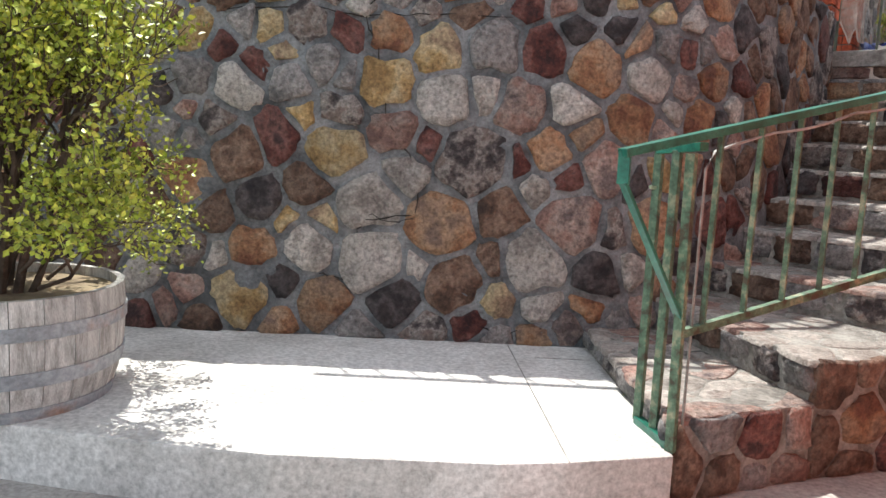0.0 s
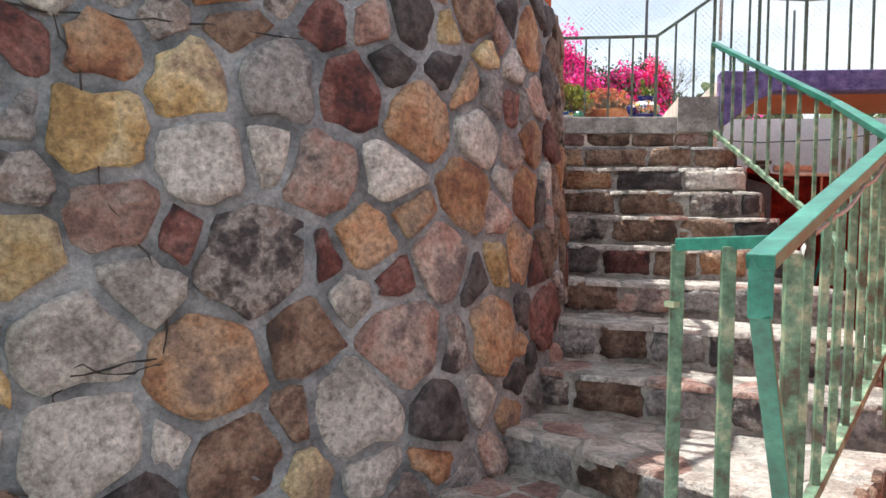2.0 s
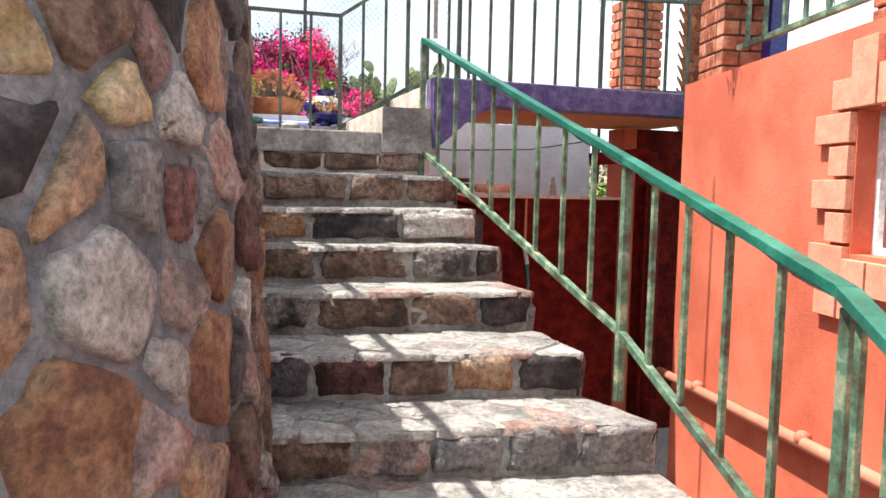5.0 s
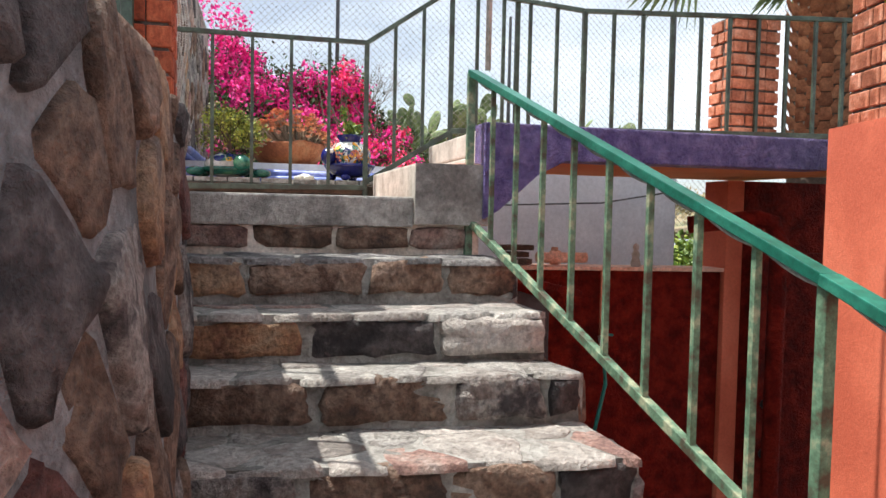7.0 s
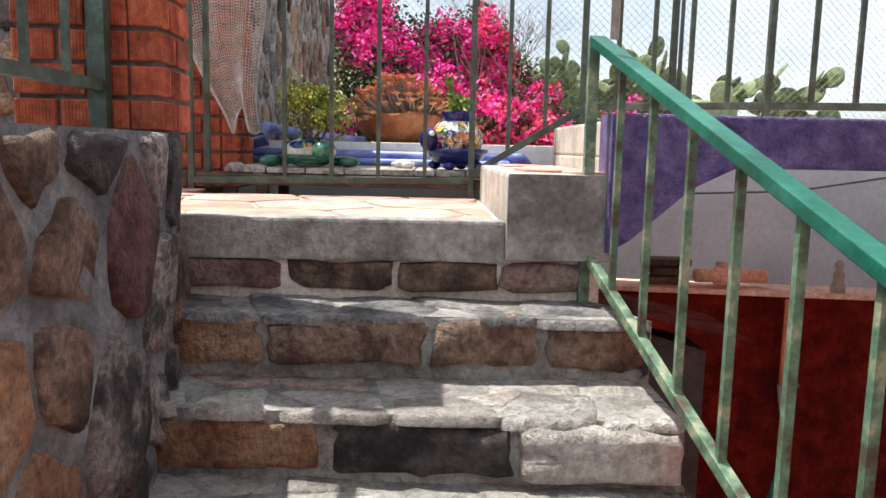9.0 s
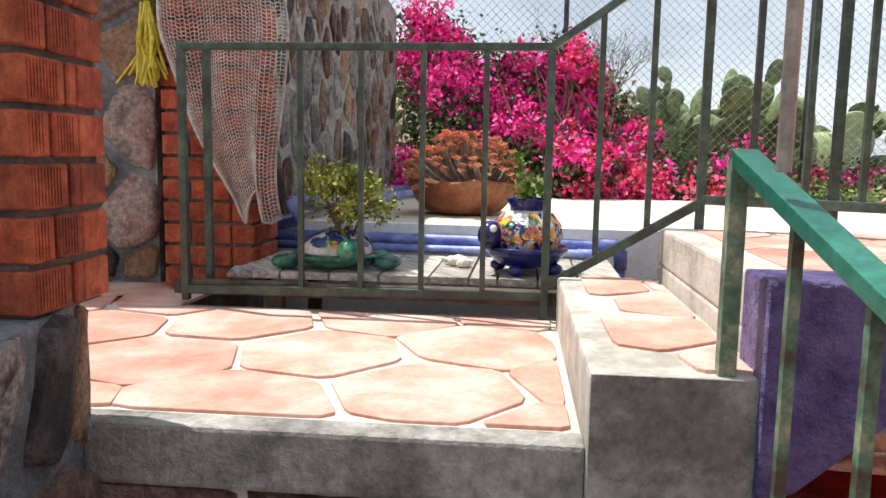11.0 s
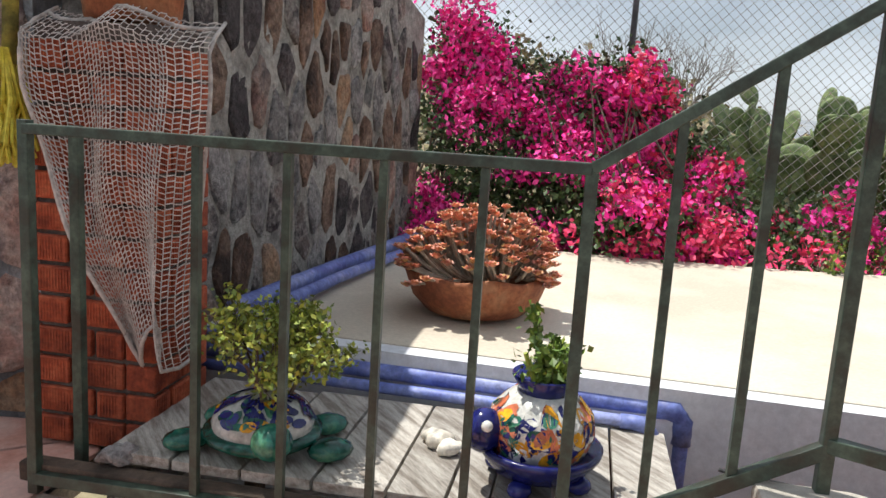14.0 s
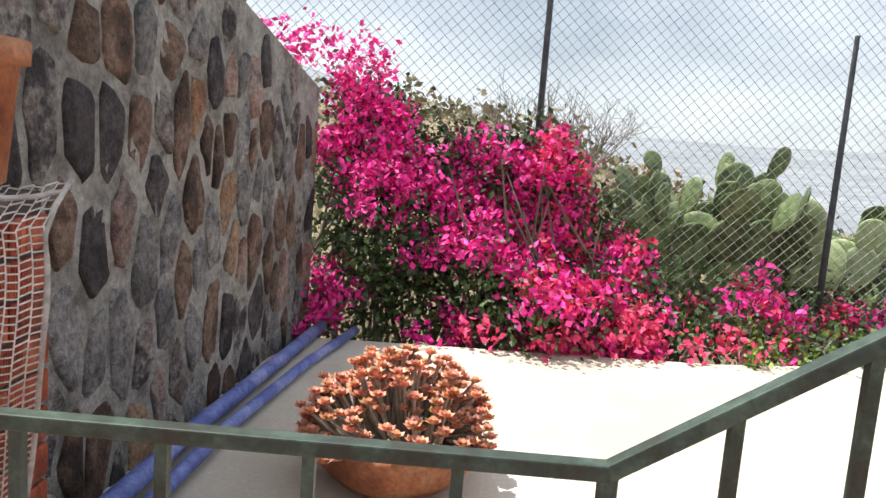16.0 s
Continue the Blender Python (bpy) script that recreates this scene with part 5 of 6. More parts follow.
HD = (-ACROSS * 0.9 - AHEAD * 0.45).normalized()
head = part("head", blob(bmesh.new(), K + HD * 0.145 + Vector((0, 0, 0.14)), 0.05, 0.045, 0.055, 3), M_COBALT, pot, smooth=True)
part("eye", blob(bmesh.new(), K + HD * 0.145 + Vector((0, 0, 0.17)) - AHEAD * 0.05 + ACROSS * 0.01, 0.014, 0.014, 0.014, 2), M_WHITEG, head, smooth=True)
for a in (0.6, 2.1, 3.7, 5.2):
    part("foot", blob(bmesh.new(), K + Vector((math.cos(a) * 0.11, math.sin(a) * 0.11, 0.022)), 0.032, 0.028, 0.022, 2), M_COBALT, pot, smooth=True)


def on_bowl(a, h, x, y):
    z = 0.09 + 0.125 * h + y
    r = float(np.interp(z, (0.06, 0.085, 0.135, 0.185, 0.22), (0.06, 0.108, 0.128, 0.12, 0.085))) + 0.0025
    b = a + x / 0.12
    return K + Vector((math.cos(b) * r, math.sin(b) * r, z))


daubs(bodyp, on_bowl, 3, 190, [M_COBALT, M_ORANGEG, M_TEALG, M_ORANGEG, M_YELLOWG, M_WHITEG])
vf = ([], [])
g = random.Random(31)
bm = bmesh.new()
for i in range(16):
    r, a = g.uniform(0, 0.06), g.uniform(0, math.tau)
    base = K + Vector((r * math.cos(a), r * math.sin(a), 0.24))
    tip = base + Vector((g.gauss(0, 0.03), g.gauss(0, 0.03), 0.1 if i else 0.2))
    tube(bm, [base, tip], 0.006, 5)
    for q in range(16 if i else 40):
        leaves(vf, base.lerp(tip, 0.3 + 0.7 * q / (16 if i else 40)), g, 0.026, 2, 0.012)
sp = thing("potted_succulent", "green succulent with one tall stem growing from the blue turtle planter", "plant")
part("stem_mass", bm, M_LEAF, sp)["kind"] = "stuff"
leaf_part("foliage", vf, M_LEAF, sp)

# low green turtle pot
K2 = T(-0.8, 1.36, 2.572)
pot2 = thing("turtle_planter", "low glazed planter shaped like a green turtle with painted shell", "planter", "turtle planters")
shell = part("shell", blob(bmesh.new(), K2 + Vector((0, 0, 0.07)), 0.13, 0.13, 0.075, 3), M_WHITEG, pot2, "white shell painted blue and yellow", smooth=True)


def on_shell(a, h, x, y):
    t = 0.25 + 1.0 * h + y / 0.1
    b = a + x / 0.12
    return K2 + Vector((0, 0, 0.07)) + Vector((math.cos(b) * 0.132 * math.cos(t), math.sin(b) * 0.132 * math.cos(t), 0.078 * math.sin(t)))


daubs(shell, on_shell, 5, 80, [M_COBALT, M_COBALT, M_TEALG, M_COBALT, M_YELLOWG])
part("rim", lathe(bmesh.new(), [(0.11, 0.015), (0.15, 0.04), (0.15, 0.055), (0.125, 0.06)], K2, 28), M_TEALG, pot2, smooth=True)
part("head", blob(bmesh.new(), K2 + ACROSS * 0.08 - AHEAD * 0.14 + Vector((0, 0, 0.08)), 0.05, 0.05, 0.045, 3), M_TEALG, pot2, smooth=True)
for x, y in ((-0.17, -0.08), (0.19, -0.03), (-0.15, 0.1), (0.13, 0.12)):
    part("flipper", blob(bmesh.new(), K2 + ACROSS * x + AHEAD * y + Vector((0, 0, 0.03)), 0.06, 0.045, 0.028, 2), M_TEALG, pot2, smooth=True)


def shrub(name, label, c, seed, stems, length, r0, depth, n_leaf, leaf, mat, spread=0.55, up=0.4, jit=0.025, category="plant"):
    t = thing(name, label, category)
    g = random.Random(seed)
    bm, tips = bmesh.new(), []
    for i in range(stems):
        twig_tree(bm, Vector(c) + Vector((g.gauss(0, r0 * 3), g.gauss(0, r0 * 3), 0)), g, length, r0, depth, tips, spread, up)
    part("branch_mass", bm, M_BARK, t)["kind"] = "stuff"
    vf = ([], [])
    for p in tips:
        leaves(vf, p, g, leaf, n_leaf, jit)
    leaf_part("foliage", vf, mat, t)
    return t


shrub("potted_shrub", "small bushy shrub with yellow green leaves growing from the turtle planter", K2 + Vector((0, 0, 0.1)), 6, 8, 0.13, 0.007, 3, 4, 0.019, M_LEAF_MID, 0.7, 0.35, 0.013)
shell2 = thing("seashell", "pale cream seashells lying on the planks", "seashell")
for x, y, r in ((-0.36, 1.5, 0.03), (-0.33, 1.46, 0.025), (-0.39, 1.53, 0.022)):
    bm = blob(bmesh.new(), T(x, y, 2.59), r * 1.5, r, r * 0.8, 2)
    for v in bm.verts:
        v.co += Vector((0, 0, 1)) * noise.noise(v.co * 60) * 0.012
    part("shell", bm, surface("cream_shell", [(0.55, 0.5, 0.42), (0.7, 0.66, 0.58)], 0.6, 20, 60, 0.3), shell2, smooth=True)
rock = thing("rough_stone", "small pitted grey stone by the pillar foot", "stone")
bm = blob(bmesh.new(), T(-1.12, 1.22, 2.56), 0.05, 0.035, 0.028, 3)
for v in bm.verts:
    v.co += Vector((1, 1, 1)) * noise.noise(v.co * 30) * 0.014
part("stone", bm, STONE["grey"], rock)


# ---- house window, trim, pipe and door ----
win = tagged(new("window_1"), "white framed sliding window with a pale blue curtain behind", "window", kind="structure")
a0, a1, z0, z1 = WIN
for n, (p, q) in {"sill": ((a0, z0 + 0.012), (a1, z0 + 0.012)), "head": ((a0, z1 - 0.014), (a1, z1 - 0.014)), "jamb": ((a0 + 0.014, z0), (a0 + 0.014, z1)), "jamb_far": ((a1 - 0.014, z0), (a1 - 0.014, z1)), "mullion": ((a0 + 0.55, z0), (a0 + 0.55, z1))}.items():
    part("window_frame", bar(bmesh.new(), H(p[0], 0.1, p[1]), H(q[0], 0.1, q[1]), 0.03, 0.03, up=(0.6, -0.8, 0)), M_FRAME, win)
bm = bmesh.new()
prism(bm, [H(a0 + 0.02, 0.11).xy, H(a1 - 0.02, 0.11).xy, H(a1 - 0.02, 0.115).xy, H(a0 + 0.02, 0.115).xy], z0 + 0.02, z1 - 0.02)
part("pane", bm, M_GLASS, win).visible_shadow = False
bm = bmesh.new()
n = 40
top, low = [], []
for i in range(n + 1):
    a = a0 + 0.1 + (a1 - a0 - 0.1) * i / n
    d = 0.17 + 0.02 * math.sin(i * 1.7)
    top.append(bm.verts.new(H(a, d, z1 - 0.02)))
    low.append(bm.verts.new(H(a, d, z0 + 0.01)))
for i in range(n):
    bm.faces.new((low[i], low[i + 1], top[i + 1], top[i]))
curtain = tagged(obj("curtain", bm, M_CURTAIN, smooth=True), "pale blue and white curtain drawn behind the window", "curtain")
bm = bmesh.new()
prism(bm, [H(a0 - 0.1, 0.26).xy, H(a1 + 0.1, 0.26).xy, H(a1 + 0.1, 0.4).xy, H(a0 - 0.1, 0.4).xy], z0 - 0.1, z1 + 0.1)
tagged(obj("wall_inner", bm, M_CREAM), "shaded plain plaster wall behind the window curtain", "wall", kind="structure")
wall_h = bpy.data.objects["wall_house"]


def trim_brick(a, z, w, h, out=0.03):
    bm = bmesh.new()
    prism(bm, [H(a, -out).xy, H(a + w, -out).xy, H(a + w, 0.004).xy, H(a, 0.004).xy], z, z + h)
    part("trim_brick", bm, M_SALTRIM, wall_h, bevel=0.003)


for i in range(6):
    w = 0.24 if i % 2 == 0 else 0.13
    trim_brick(a0 - w - 0.01, z0 - 0.09 + i * 0.132, w, 0.118)
x = a0 - 0.02
for i in range(7):
    trim_brick(x, z1 + 0.01, 0.155, (0.26, 0.15)[i % 2])
    h = (0.13, 0.24)[(i + 1) % 2]
    trim_brick(x, z0 - 0.02 - h, 0.155, h)
    x += 0.17
trim_brick(a0 - 0.19, z0 - 0.26, 0.15, 0.15)
wp = thing("wall_pipe", "coral painted drain pipe along the house wall", "pipe")
part("pipe", tube(bmesh.new(), [H(-0.1, -0.045, 0.99), H(2.45, -0.045, 1.15), H(5, -0.045, 1.3)], 0.028, 12), M_SALMON, wp, smooth=True)
for a in (0.5, 1.6, 2.7):
    part("clip", tube(bmesh.new(), [H(a, -0.045, 1.025 + a * 0.06 - 0.005), H(a + 0.03, -0.045, 1.027 + a * 0.06 - 0.005)], 0.034, 12), M_SALMON, wp, smooth=True)

# passage: column, door and elbow pipe
bm = bmesh.new()
prism(bm, [P(2.035, 0.72), P(2.15, 0.72), P(2.15, 0.95), P(2.035, 0.95)], Z_GROUND, 2.62)
tagged(obj("wall_column", bm, M_RED, bevel=0.006), "coral red column at the covered passage", "wall", kind="structure")
# Closes the gap beside the column; the dark red stands for shade.
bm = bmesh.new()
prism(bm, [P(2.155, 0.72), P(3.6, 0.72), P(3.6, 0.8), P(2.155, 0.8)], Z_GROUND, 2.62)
tagged(obj("wall_back", bm, M_RED_SHADE), "red wall closing the back of the passage, darkened in colour for shade", "wall", kind="structure")
door = tagged(new("door_1"), "red panelled door with the passage's shade in its dark colour", "door", kind="structure")
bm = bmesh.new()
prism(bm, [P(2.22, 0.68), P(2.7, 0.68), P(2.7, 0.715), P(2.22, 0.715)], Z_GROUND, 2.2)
part("leaf", bm, M_RED_SHADE, door, bevel=0.004)
for z in (1.0, 1.3):
    part("door_handle", blob(bmesh.new(), T(2.3, 0.66, z), 0.03, 0.03, 0.03, 2), M_DARKMETAL, door, smooth=True)
ep = thing("drain_pipe", "red painted drain pipe with an elbow in the passage", "pipe")
part("pipe", tube(bmesh.new(), [T(1.55, 0.35, 2.36), T(1.86, 0.2, 2.4), T(1.93, 0.17, 2.38), T(1.95, 0.15, 2.3), T(1.95, 0.15, 0.35)], 0.045, 14), M_RED_SHADE, ep, smooth=True)

# low wall: tile cap, clay pipe, figurines, tap and hose
cap = tagged(new("wall_cap"), "salmon clay tile coping with a pale mortar line", "coping", kind="structure")
bm = bmesh.new()
prism(bm, [P(0.34, 0.92), P(2.032, 0.72), P(2.032, 0.93), P(0.34, 1.13)], 2.083, 2.105)
# Pale peach tile, lightened further to stand for sun on the coping.
part("coping", bm, surface("sunlit_peach_tile", [(0.6, 0.36, 0.26), (0.72, 0.5, 0.4)], 0.8, 8, 50, 0.3), cap, bevel=0.004)
# Pale peach clay with sunlight added to its colour.
M_PEACH_SUNLIT = surface("sunlit_peach_clay", [(0.66, 0.36, 0.24), (0.76, 0.5, 0.38)], 0.8, 8, 50, 0.3)
cp = thing("clay_pipe", "pale salmon clay pipe lying on the low wall", "pipe")
part("pipe", tube(bmesh.new(), [T(0.94, 0.94, 2.15), T(1.02, 0.94, 2.15), T(1.03, 0.94, 2.15), T(1.08, 0.94, 2.15), T(1.09, 0.94, 2.15), T(1.25, 0.94, 2.15)], [0.03, 0.03, 0.042, 0.042, 0.03, 0.03], 14), M_PEACH_SUNLIT, cp, smooth=True)
part("branch", tube(bmesh.new(), [T(1.05, 0.94, 2.16), T(1.05, 0.94, 2.21)], 0.02, 10), M_PEACH_SUNLIT, cp, smooth=True)
fig = thing("figurine", "small pale clay figurine standing on the low wall", "figurine")
bm = lathe(bmesh.new(), [(0.028, 0), (0.03, 0.02), (0.02, 0.05), (0.024, 0.075), (0.012, 0.095), (0.018, 0.11), (0.017, 0.125), (0.006, 0.137)], T(1.52, 0.84, 2.105), 14)
part("body", bm, M_CREAM, fig, smooth=True)
lamp = thing("roof_lantern", "small rusty brown lantern box on the low wall", "lantern")
for z, w in ((2.11, 0.09), (2.15, 0.07), (2.19, 0.1)):
    bm = bmesh.new()
    prism(bm, [P(0.82 - w, 0.93), P(0.82 + w, 0.93), P(0.82 + w, 1.03), P(0.82 - w, 1.03)], z, z + 0.03)
    part("plate", bm, M_BARK, lamp, bevel=0.004)
tap = thing("garden_tap", "garden tap on a thin red riser pipe with teal hose fitting", "tap")
TP = T(1.28, 0.78, 0)
part("riser", tube(bmesh.new(), [TP + Vector((0, 0, 2.08)), TP + Vector((0, 0, 1.7))], 0.01, 8), M_SALMON, tap, smooth=True)
part("body", tube(bmesh.new(), [TP + Vector((0, 0, 1.71)), TP + Vector((0, 0, 1.64)) - AHEAD * 0.03, TP + Vector((0, 0, 1.6)) - AHEAD * 0.05], 0.016, 10), M_WIRE, tap, smooth=True)
part("handle", bar(bmesh.new(), TP + Vector((0, 0, 1.72)) - AHEAD * 0.03, TP + Vector((0, 0, 1.72)) + ACROSS * 0.06 - AHEAD * 0.03, 0.02, 0.012), M_HOSE, tap)
hose = thing("hose", "teal garden hose hanging from the tap", "hose")
part("hose", tube(bmesh.new(), [TP - AHEAD * 0.05 + Vector((0, 0, 1.6)), TP - AHEAD * 0.08 + Vector((0, 0, 1.45)), TP - AHEAD * 0.07 - ACROSS * 0.05 + Vector((0, 0, 1.2)), TP - AHEAD * 0.06 - ACROSS * 0.14 + Vector((0, 0, 0.9)), TP - AHEAD * 0.1 - ACROSS * 0.1 + Vector((0, 0, 0.35))], 0.011, 8), M_HOSE, hose, smooth=True)
slope = thing("lean_to_cupboard", "low dark cupboard with a sloping dark red lid beside the stair", "cupboard")
bm = bmesh.new()
prism(bm, [P(0.36, 0.34), P(0.78, 0.34), P(0.78, 0.7), P(0.36, 0.7)], Z_GROUND, [2.09, 1.97, 1.97, 2.09])
part("body", bm, M_DARKMETAL, slope, bevel=0.004)
bm = bmesh.new()
prism(bm, [P(0.3, 0.26), P(0.92, 0.26), P(0.92, 0.72), P(0.3, 0.72)], [2.125, 1.99, 1.99, 2.125], [2.16, 2.025, 2.025, 2.16])
part("lid", bm, M_RED_SHADE, slope, bevel=0.004)

line = thing("overhead_wire", "thin black wire sagging across the pale wall", "cable")
part("wire", tube(bmesh.new(), [T(0.4, 1.75, 2.5), T(1.0, 1.7, 2.46), T(1.7, 1.68, 2.49), T(2.35, 1.66, 2.6)], 0.006, 6), M_DARKMETAL, line)
shrub("green_bush", "dense green bush beyond the passage", T(3.6, 3.2, 1.3), 41, 10, 0.42, 0.014, 3, 9, 0.07, M_LEAF, 0.6, 0.5, 0.08, category="bush")

# ---- palm behind the terrace ----
palm = thing("palm_tree", "tall palm with a scaly brown trunk and hanging fronds", "tree")
PB = T(3.3, 1.5, 0)
bm = bmesh.new()
g = random.Random(17)
tube(bm, [PB + Vector((0, 0, z)) for z in (0.3, 2.5, 3.6, 4.6)], [0.22, 0.2, 0.19, 0.2], 16)
part("trunk", bm, M_BARK, palm, smooth=True)
V, Fc = [], []
for r in range(40):
    for q in range(9):
        a = q * math.tau / 9 + (r % 2) * 0.35
        c = PB + Vector((math.cos(a) * 0.2, math.sin(a) * 0.2, 2.7 + r * 0.05))
        o, s = Vector((math.cos(a), math.sin(a), 0.5)), Vector((-math.sin(a), math.cos(a), 0))
        i = len(V)
        V += [c - s * 0.06, c + s * 0.06, c + o * 0.05 + s * 0.03 + Vector((0, 0, 0.06)), c + o * 0.05 - s * 0.03 + Vector((0, 0, 0.06))]
        Fc.append((i, i + 1, i + 2, i + 3))
leaf_part("bark_scale", (V, Fc), surface("palm_scale", [(0.2, 0.08, 0.04), (0.36, 0.17, 0.09)], 0.9, 10, 50, 0.2, island=True), palm)
V, Fc = [], []
for k in range(22):
    a, lift = g.uniform(0, math.tau), g.uniform(-0.3, 0.8)
    d = Vector((math.cos(a), math.sin(a), 0))
    stem = PB + Vector((0, 0, 4.5)) + d * 0.9 + Vector((0, 0, lift * 0.6))
    for q in range(26):
        b = (q / 25 - 0.5) * 2.6
        dd = (d * math.cos(b) + Vector((-d.y, d.x, 0)) * math.sin(b) + Vector((0, 0, -0.25 - 0.25 * abs(b)))).normalized()
        s = dd.cross(Vector((0, 0, 1))).normalized() * 0.016
        L = 0.75 * g.uniform(0.8, 1.1)
        i = len(V)
        V += [stem - s, stem + s, stem + dd * L * 0.6 + s, stem + dd * L + Vector((0, 0, -0.12)), stem + dd * L * 0.6 - s]
        Fc.append((i, i + 1, i + 2, i + 3, i + 4))
leaf_part("frond_blades", (V, Fc), surface("palm_green", [(0.05, 0.09, 0.03), (0.14, 0.2, 0.08)], 0.5, 3, 30, 0, island=True, vary=0.3), palm)

# ---- half barrel with a shrub on the slab ----
BP = Vector((-1.73, 2.33, Z_SLAB))
M_STAVE = surface("silvered_stave", [(0.3, 0.29, 0.27), (0.46, 0.45, 0.43), (0.58, 0.57, 0.54)], 0.85, 5, 60, 0.6, 0.004, vary=0.15, stretch=(6, 6, 1))
barrel = thing("barrel_planter", "weathered grey half barrel planter with rust stained metal hoops", "planter")
R = [(0.4, 0.0), (0.435, 0.1), (0.455, 0.22), (0.46, 0.34), (0.455, 0.44)]
for k in range(26):
    a0_, a1_ = k * math.tau / 26 + 0.003, (k + 1) * math.tau / 26 - 0.003
    bm = bmesh.new()
    rows = []
    for r, z in R:
        rows.append([bm.verts.new(BP + Vector((rr * math.cos(a), rr * math.sin(a), z))) for rr, a in ((r, a0_), (r, a1_), (r - 0.028, a1_), (r - 0.028, a0_))])
    for p, q in zip(rows, rows[1:]):
        for i in range(4):
            bm.faces.new((p[i], p[(i + 1) % 4], q[(i + 1) % 4], q[i]))
    bm.faces.new(rows[0][::-1])
    bm.faces.new(rows[-1])
    part("stave", bm, M_STAVE, barrel)
M_HOOP = surface("grey_hoop", [(0.22, 0.24, 0.26), (0.32, 0.34, 0.36), (0.36, 0.16, 0.06)], 0.55, 3.5, 40, 0.2, 0.003, spread=(0.35, 0.75), vary=0.05)
for za, zb in ((0.0, 0.045), (0.13, 0.185), (0.3, 0.35)):
    ra, rb = np.interp((za, zb), [z for _, z in R], [r for r, _ in R])
    bm = bmesh.new()
    lo = [[bm.verts.new(BP + Vector((r * math.cos(k * math.tau / 52), r * math.sin(k * math.tau / 52), z))) for k in range(52)] for r, z in ((ra - 0.003, za), (ra + 0.005, za), (rb + 0.005, zb), (rb - 0.003, zb))]
    for p, q in ((0, 1), (1, 2), (2, 3), (3, 0)):
        for k in range(52):
            bm.faces.new((lo[p][k], lo[p][(k + 1) % 52], lo[q][(k + 1) % 52], lo[q][k]))
    part("hoop", bm, M_HOOP, barrel)
part("soil", lathe(bmesh.new(), [(0.42, 0.36), (0.43, 0.4)], BP, 30), M_EARTH, barrel)
g = random.Random(77)
tree = thing("barrel_shrub", "tall bushy elephant bush with bright yellow green leaves and dark stems", "shrub")
bm, tips = bmesh.new(), []
for i in range(15):
    a = g.uniform(0, math.tau)
    r = g.uniform(0, 0.22)
    base = BP + Vector((r * math.cos(a), r * math.sin(a), 0.38))
    d = Vector((math.cos(a) * 0.3, math.sin(a) * 0.3, 1)).normalized()
    twig_tree(bm, base, g, 0.5, 0.02, 4, tips, 0.36, 0.5, 3, d)
for i in range(16):
    a = g.uniform(0, math.tau)
    base = BP + Vector((0.2 * math.cos(a), 0.2 * math.sin(a), 0.4 + g.uniform(0, 0.3)))
    twig_tree(bm, base, g, 0.27, 0.01, 3, tips, 0.5, 0.25, 3, Vector((math.cos(a), math.sin(a), 0.7)).normalized())
part("branch_mass", bm, M_BARK, tree)["kind"] = "stuff"
vf = ([], [])
for p in tips:
    q = p - BP
    if p.x < -0.98 and q.z < 2.3:
        leaves(vf, p, g, 0.027, 5, 0.03)
leaf_part("foliage", vf, M_LEAF_YELLOW, tree)

# ---- net, rope and pot on the fence pillar ----
net = thing("fishing_net", "pale fishing net with a corded edge draped over the brick pillar", "net")
NV, NF = [], []
nu, nv = 34, 62


def net_point(i, j):
    """Across i, down j, both 0 to 1."""
    z = 3.66 - j * 0.92 * (0.95 + 0.05 * math.cos((i - 0.25) * 9.0)) - 0.02 * math.sin(i * 9)
    left = -1.48 + 0.4 * max(0, j - 0.25) ** 1.3
    right = -1.06 + 0.03 * math.sin(j * 6)
    u = left + (right - left) * i
    v = 1.43 - 0.035 - 0.02 * math.sin(i * 14 + j * 2) - 0.015 * math.sin(j * 11 + i * 4)
    if i > 0.85:
        v += (i - 0.85) * 0.9
    if j < 0.08:
        v += (0.08 - j) * 1.6
    return T(u, v, z)


def strand(a, b, w):
    t = (b - a)
    if t.length < 1e-5:
        return
    t.normalize()
    s = t.cross(AHEAD).normalized() * w
    i = len(NV)
    for e in (a, b):
        NV.extend([e + s, e - s, e - AHEAD * w])
    NF.extend([(i, i + 1, i + 4, i + 3), (i + 1, i + 2, i + 5, i + 4), (i + 2, i, i + 3, i + 5)])


for i in range(nu + 1):
    for j in range(nv + 1):
        p = net_point(i / nu, j / nv)
        if i < nu:
            strand(p, net_point((i + 1) / nu, (j + (0.25 if i % 2 else -0.25)) / nv), 0.0017)
        if j < nv:
            strand(p, net_point(i / nu, (j + 1) / nv), 0.0017)
leaf_part("net_mesh", (NV, NF), M_NET, net)
for name, pts in (("edge_cord", [net_point(0, j / 20) for j in range(21)]), ("hem_cord", [net_point(i / 14, 1) for i in range(15)]), ("edge_cord", [net_point(1, j / 20) for j in range(21)]), ("top_cord", [net_point(i / 14, 0.02) for i in range(15)])):
    part(name, tube(bmesh.new(), pts, 0.006, 6), M_NET, net, smooth=True)
g = random.Random(5)
rope = thing("rope", "thick olive rope hanging with a frayed yellow end", "rope")
RP = T(-1.5, 1.4, 0)
part("rope", tube(bmesh.new(), [RP + Vector((0, 0, 4.6)), RP + Vector((0, 0, 3.9)) - ACROSS * 0.01, RP + Vector((0, 0, 3.5)) - ACROSS * 0.03], 0.02, 10), M_ROPE, rope, smooth=True)
bm = bmesh.new()
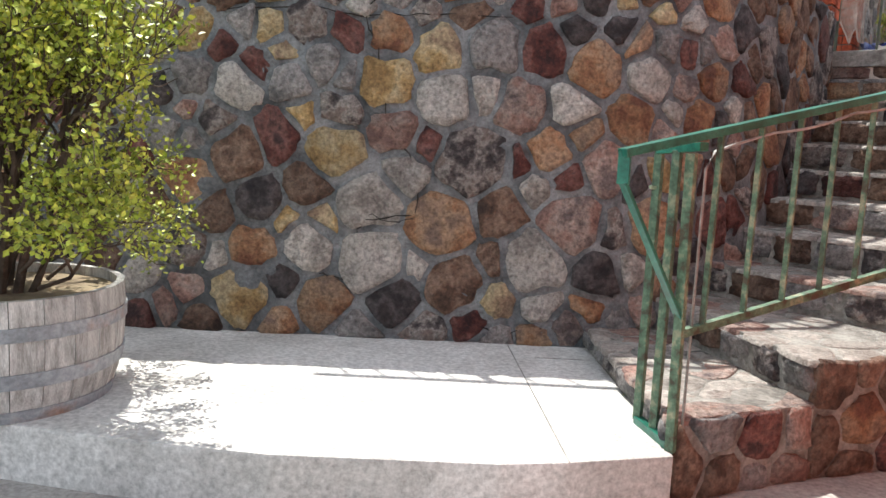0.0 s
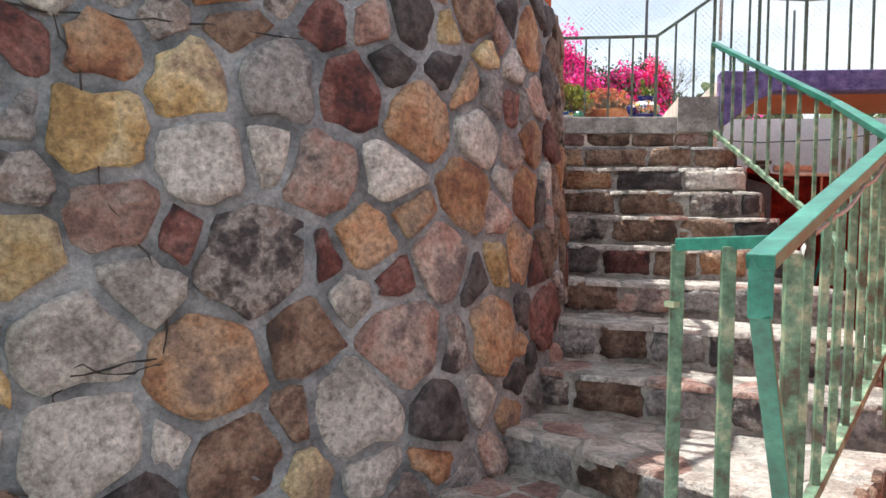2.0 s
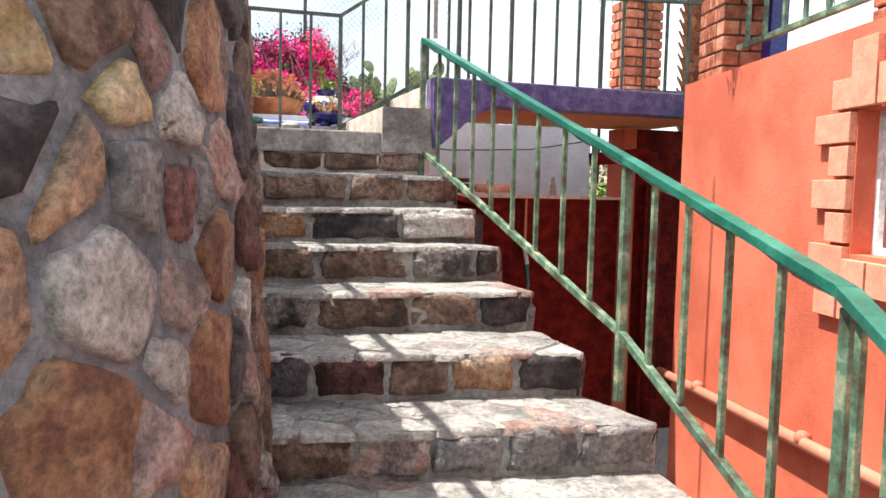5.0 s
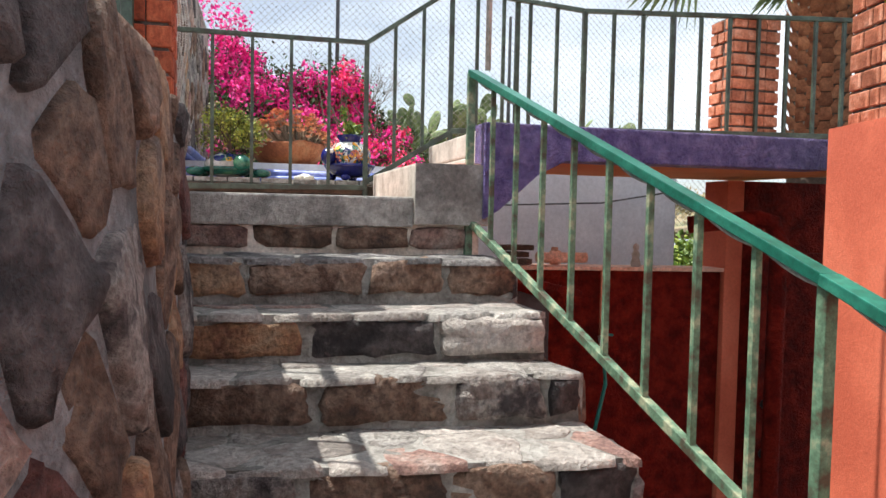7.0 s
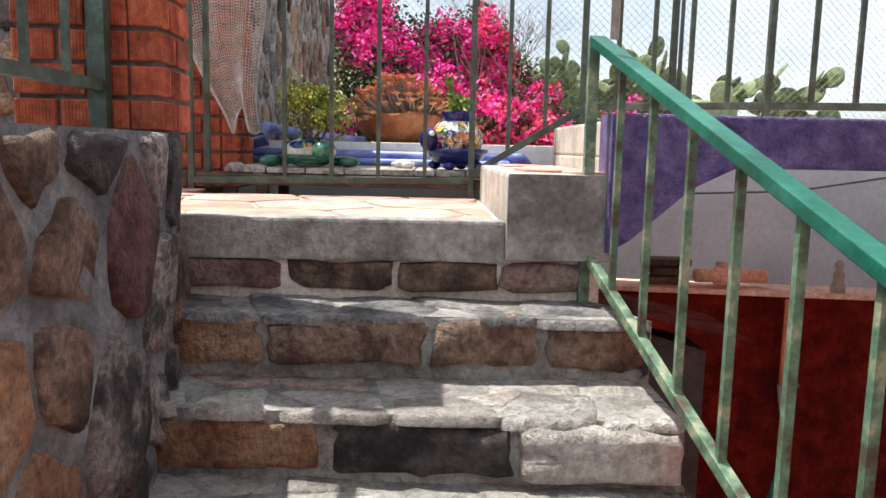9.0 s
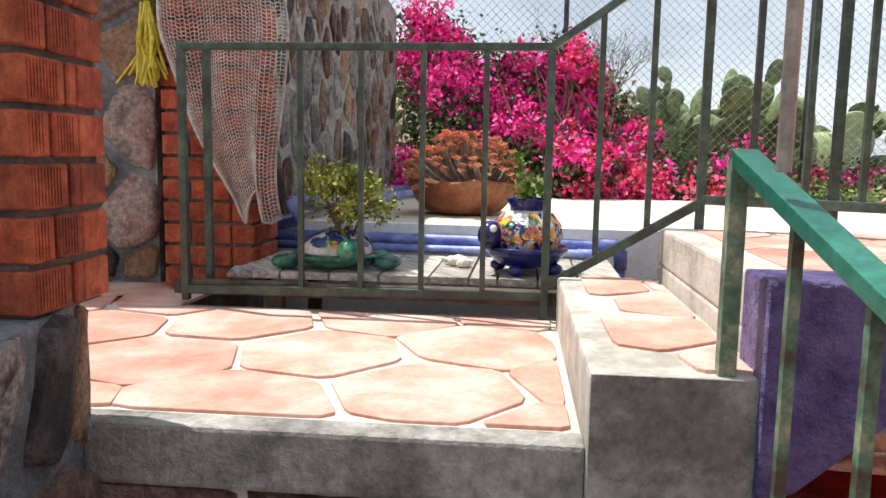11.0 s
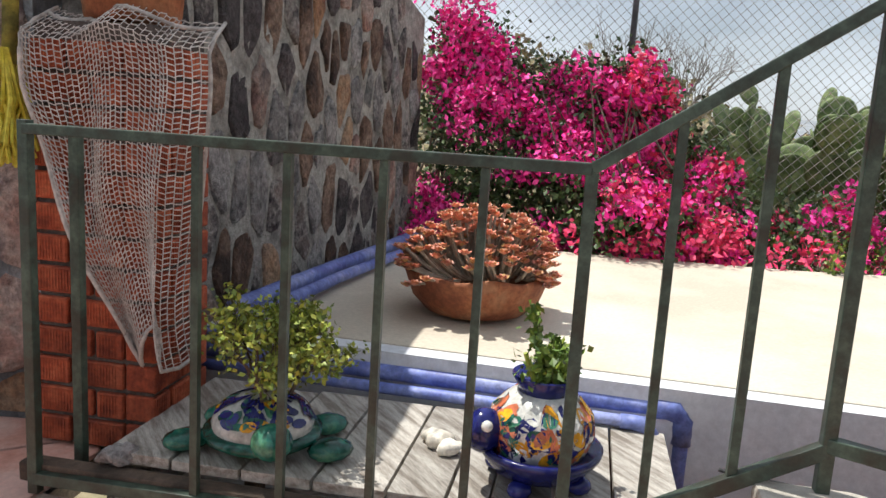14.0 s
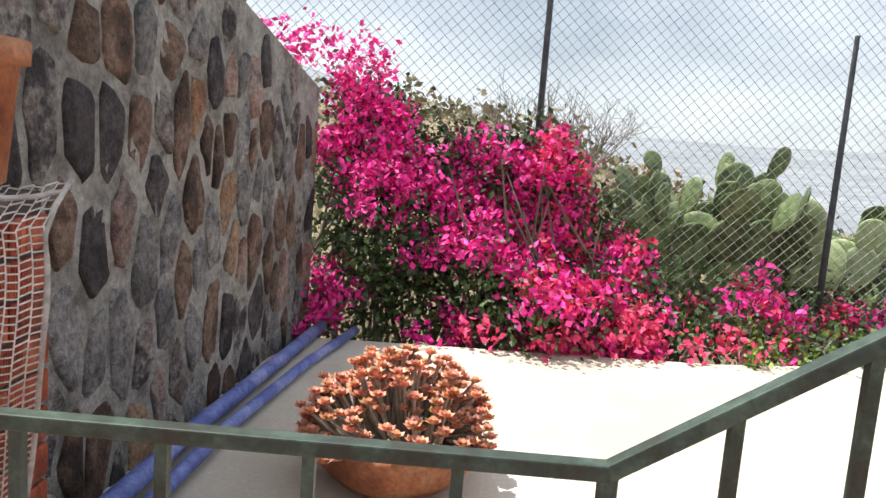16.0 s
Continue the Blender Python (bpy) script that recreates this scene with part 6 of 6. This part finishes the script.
for k in range(70):
    a = RP + Vector((0, 0, 3.54)) - ACROSS * 0.03 + Vector((g.gauss(0, 0.01), g.gauss(0, 0.01), 0))
    tube(bm, [a, a + Vector((g.gauss(0, 0.016), g.gauss(0, 0.016), -0.13)), a + Vector((g.gauss(0, 0.03), g.gauss(0, 0.03), -0.24 - g.uniform(0, 0.07)))], 0.005, 4, False)
part("frayed_end", bm, M_ROPE_Y, rope, "frayed yellow rope end")["kind"] = "stuff"
top = thing("clay_pot", "terracotta pot standing on the fence pillar", "pot")
part("pot", lathe(bmesh.new(), [(0.11, 0), (0.125, 0.01), (0.15, 0.24), (0.17, 0.245), (0.17, 0.29), (0.15, 0.29), (0.15, 0.26)], T(-1.3, 1.59, 3.63), 32), M_CLAY, top, smooth=True)

# ---- hanging block, balcony rail and plant on the house ----
post = thing("blue_post", "dark blue painted post beside the brick pillar on the house roof", "post")
part("shaft", bar(bmesh.new(), H(0.5, 0.3, 2.775), H(0.5, 0.3, 4.4), 0.1, 0.1, up=(0.6, -0.8, 0)), M_COBALT, post, bevel=0.004)
hang = thing("hanging_brick", "small perforated brick hung on a wire", "brick")
HB = T(0.12, -0.16, 3.83)
bm = bmesh.new()
prism(bm, [(-0.1, -0.03), (0.1, -0.03), (0.1, 0.03), (-0.1, 0.03)], -0.06, 0.06)
o = part("block", bm, M_CLAY, hang, bevel=0.006)
o.matrix_world = Matrix.Translation(HB) @ Matrix.Rotation(yaw, 4, "Z")
# Dark blobs on the face stand for the shade inside the perforations.
for i in range(3):
    for j in range(2):
        part("hole", blob(bmesh.new(), HB + ACROSS * (-0.06 + 0.06 * i) - AHEAD * 0.028 + Vector((0, 0, -0.025 + 0.05 * j)), 0.014, 0.008, 0.014, 2), M_DARKMETAL, hang)
part("rod", tube(bmesh.new(), [T(0.26, -0.2, 2.98), T(0.26, -0.2, 6.0)], 0.012, 8), M_WIRE, hang, smooth=True)
part("wire", tube(bmesh.new(), [HB + Vector((0, 0, 0.06)), T(0.26, -0.2, 4.6)], 0.003, 5), M_DARKMETAL, hang)
rail_run("balcony_railing", "green railing above the house wall", (H(0.5, 0.1, 3.6), H(3.2, 0.1, 3.6)), (H(0.5, 0.1, 2.95), H(3.2, 0.1, 2.95)), 14, 0.03, 0.03, M_GREEN_DARK, M_GREEN_WORN, group="terrace railings")
pillar("red brick pillar farther along the house roof", H(2.1, 0.36).xy, (0.8, 0.6), 0.36, 0.3, 2.79, 4.4, mat=M_BRICK_SUNLIT)
shrub("hanging_plant", "trailing plant with pale yellow leaves above the house wall", H(0.62, -0.02, 3.35), 15, 8, 0.12, 0.006, 3, 6, 0.035, M_LEAF_YELLOW, 0.9, -0.6, 0.03)

# ---- dark rosettes behind the curved wall ----
M_AEONIUM = surface("aeonium_leaf", [(0.012, 0.008, 0.012), (0.035, 0.018, 0.026), (0.07, 0.035, 0.045)], 0.35, 6, 30, 0.0, island=True, vary=0.3)


def aeonium(at, seed):
    p = thing("aeonium", "near-black aeonium with glossy rosettes behind the stone wall", "plant", "aeoniums")
    g = random.Random(seed)
    stems, vf = bmesh.new(), ([], [])
    at = Vector(at)
    for _ in range(5):
        tip = at + Vector((g.gauss(0, 0.13), g.gauss(0, 0.13), g.uniform(0.36, 0.62)))
        tube(stems, [at + Vector((g.gauss(0, 0.03), g.gauss(0, 0.03), 0)), at.lerp(tip, 0.6) + Vector((g.gauss(0, 0.03), 0, 0)), tip], [0.014, 0.011, 0.009], 7)
        for ring in range(4):
            for q in range(11):
                b = q * math.tau / 11 + ring * 0.3
                d = Vector((math.cos(b), math.sin(b), 0.15 + ring * 0.5)).normalized()
                s = Vector((-math.sin(b), math.cos(b), 0))
                length = 0.085 - 0.017 * ring
                n = len(vf[0])
                vf[0].extend([tip, tip + d * length * 0.65 + s * 0.018, tip + d * length + Vector((0, 0, 0.006)), tip + d * length * 0.65 - s * 0.018])
                vf[1].append((n, n + 1, n + 2, n + 3))
    part("stem_mass", stems, M_BARK, p)["kind"] = "stuff"
    leaf_part("rosette_mass", vf, M_AEONIUM, p, "near-black rosettes")


for k, at in enumerate(((1.98, 5.35), (1.7, 5.15), (2.3, 5.85), (1.5, 5.6))):
    aeonium((*at, Z_LAND - 0.012), 60 + k)
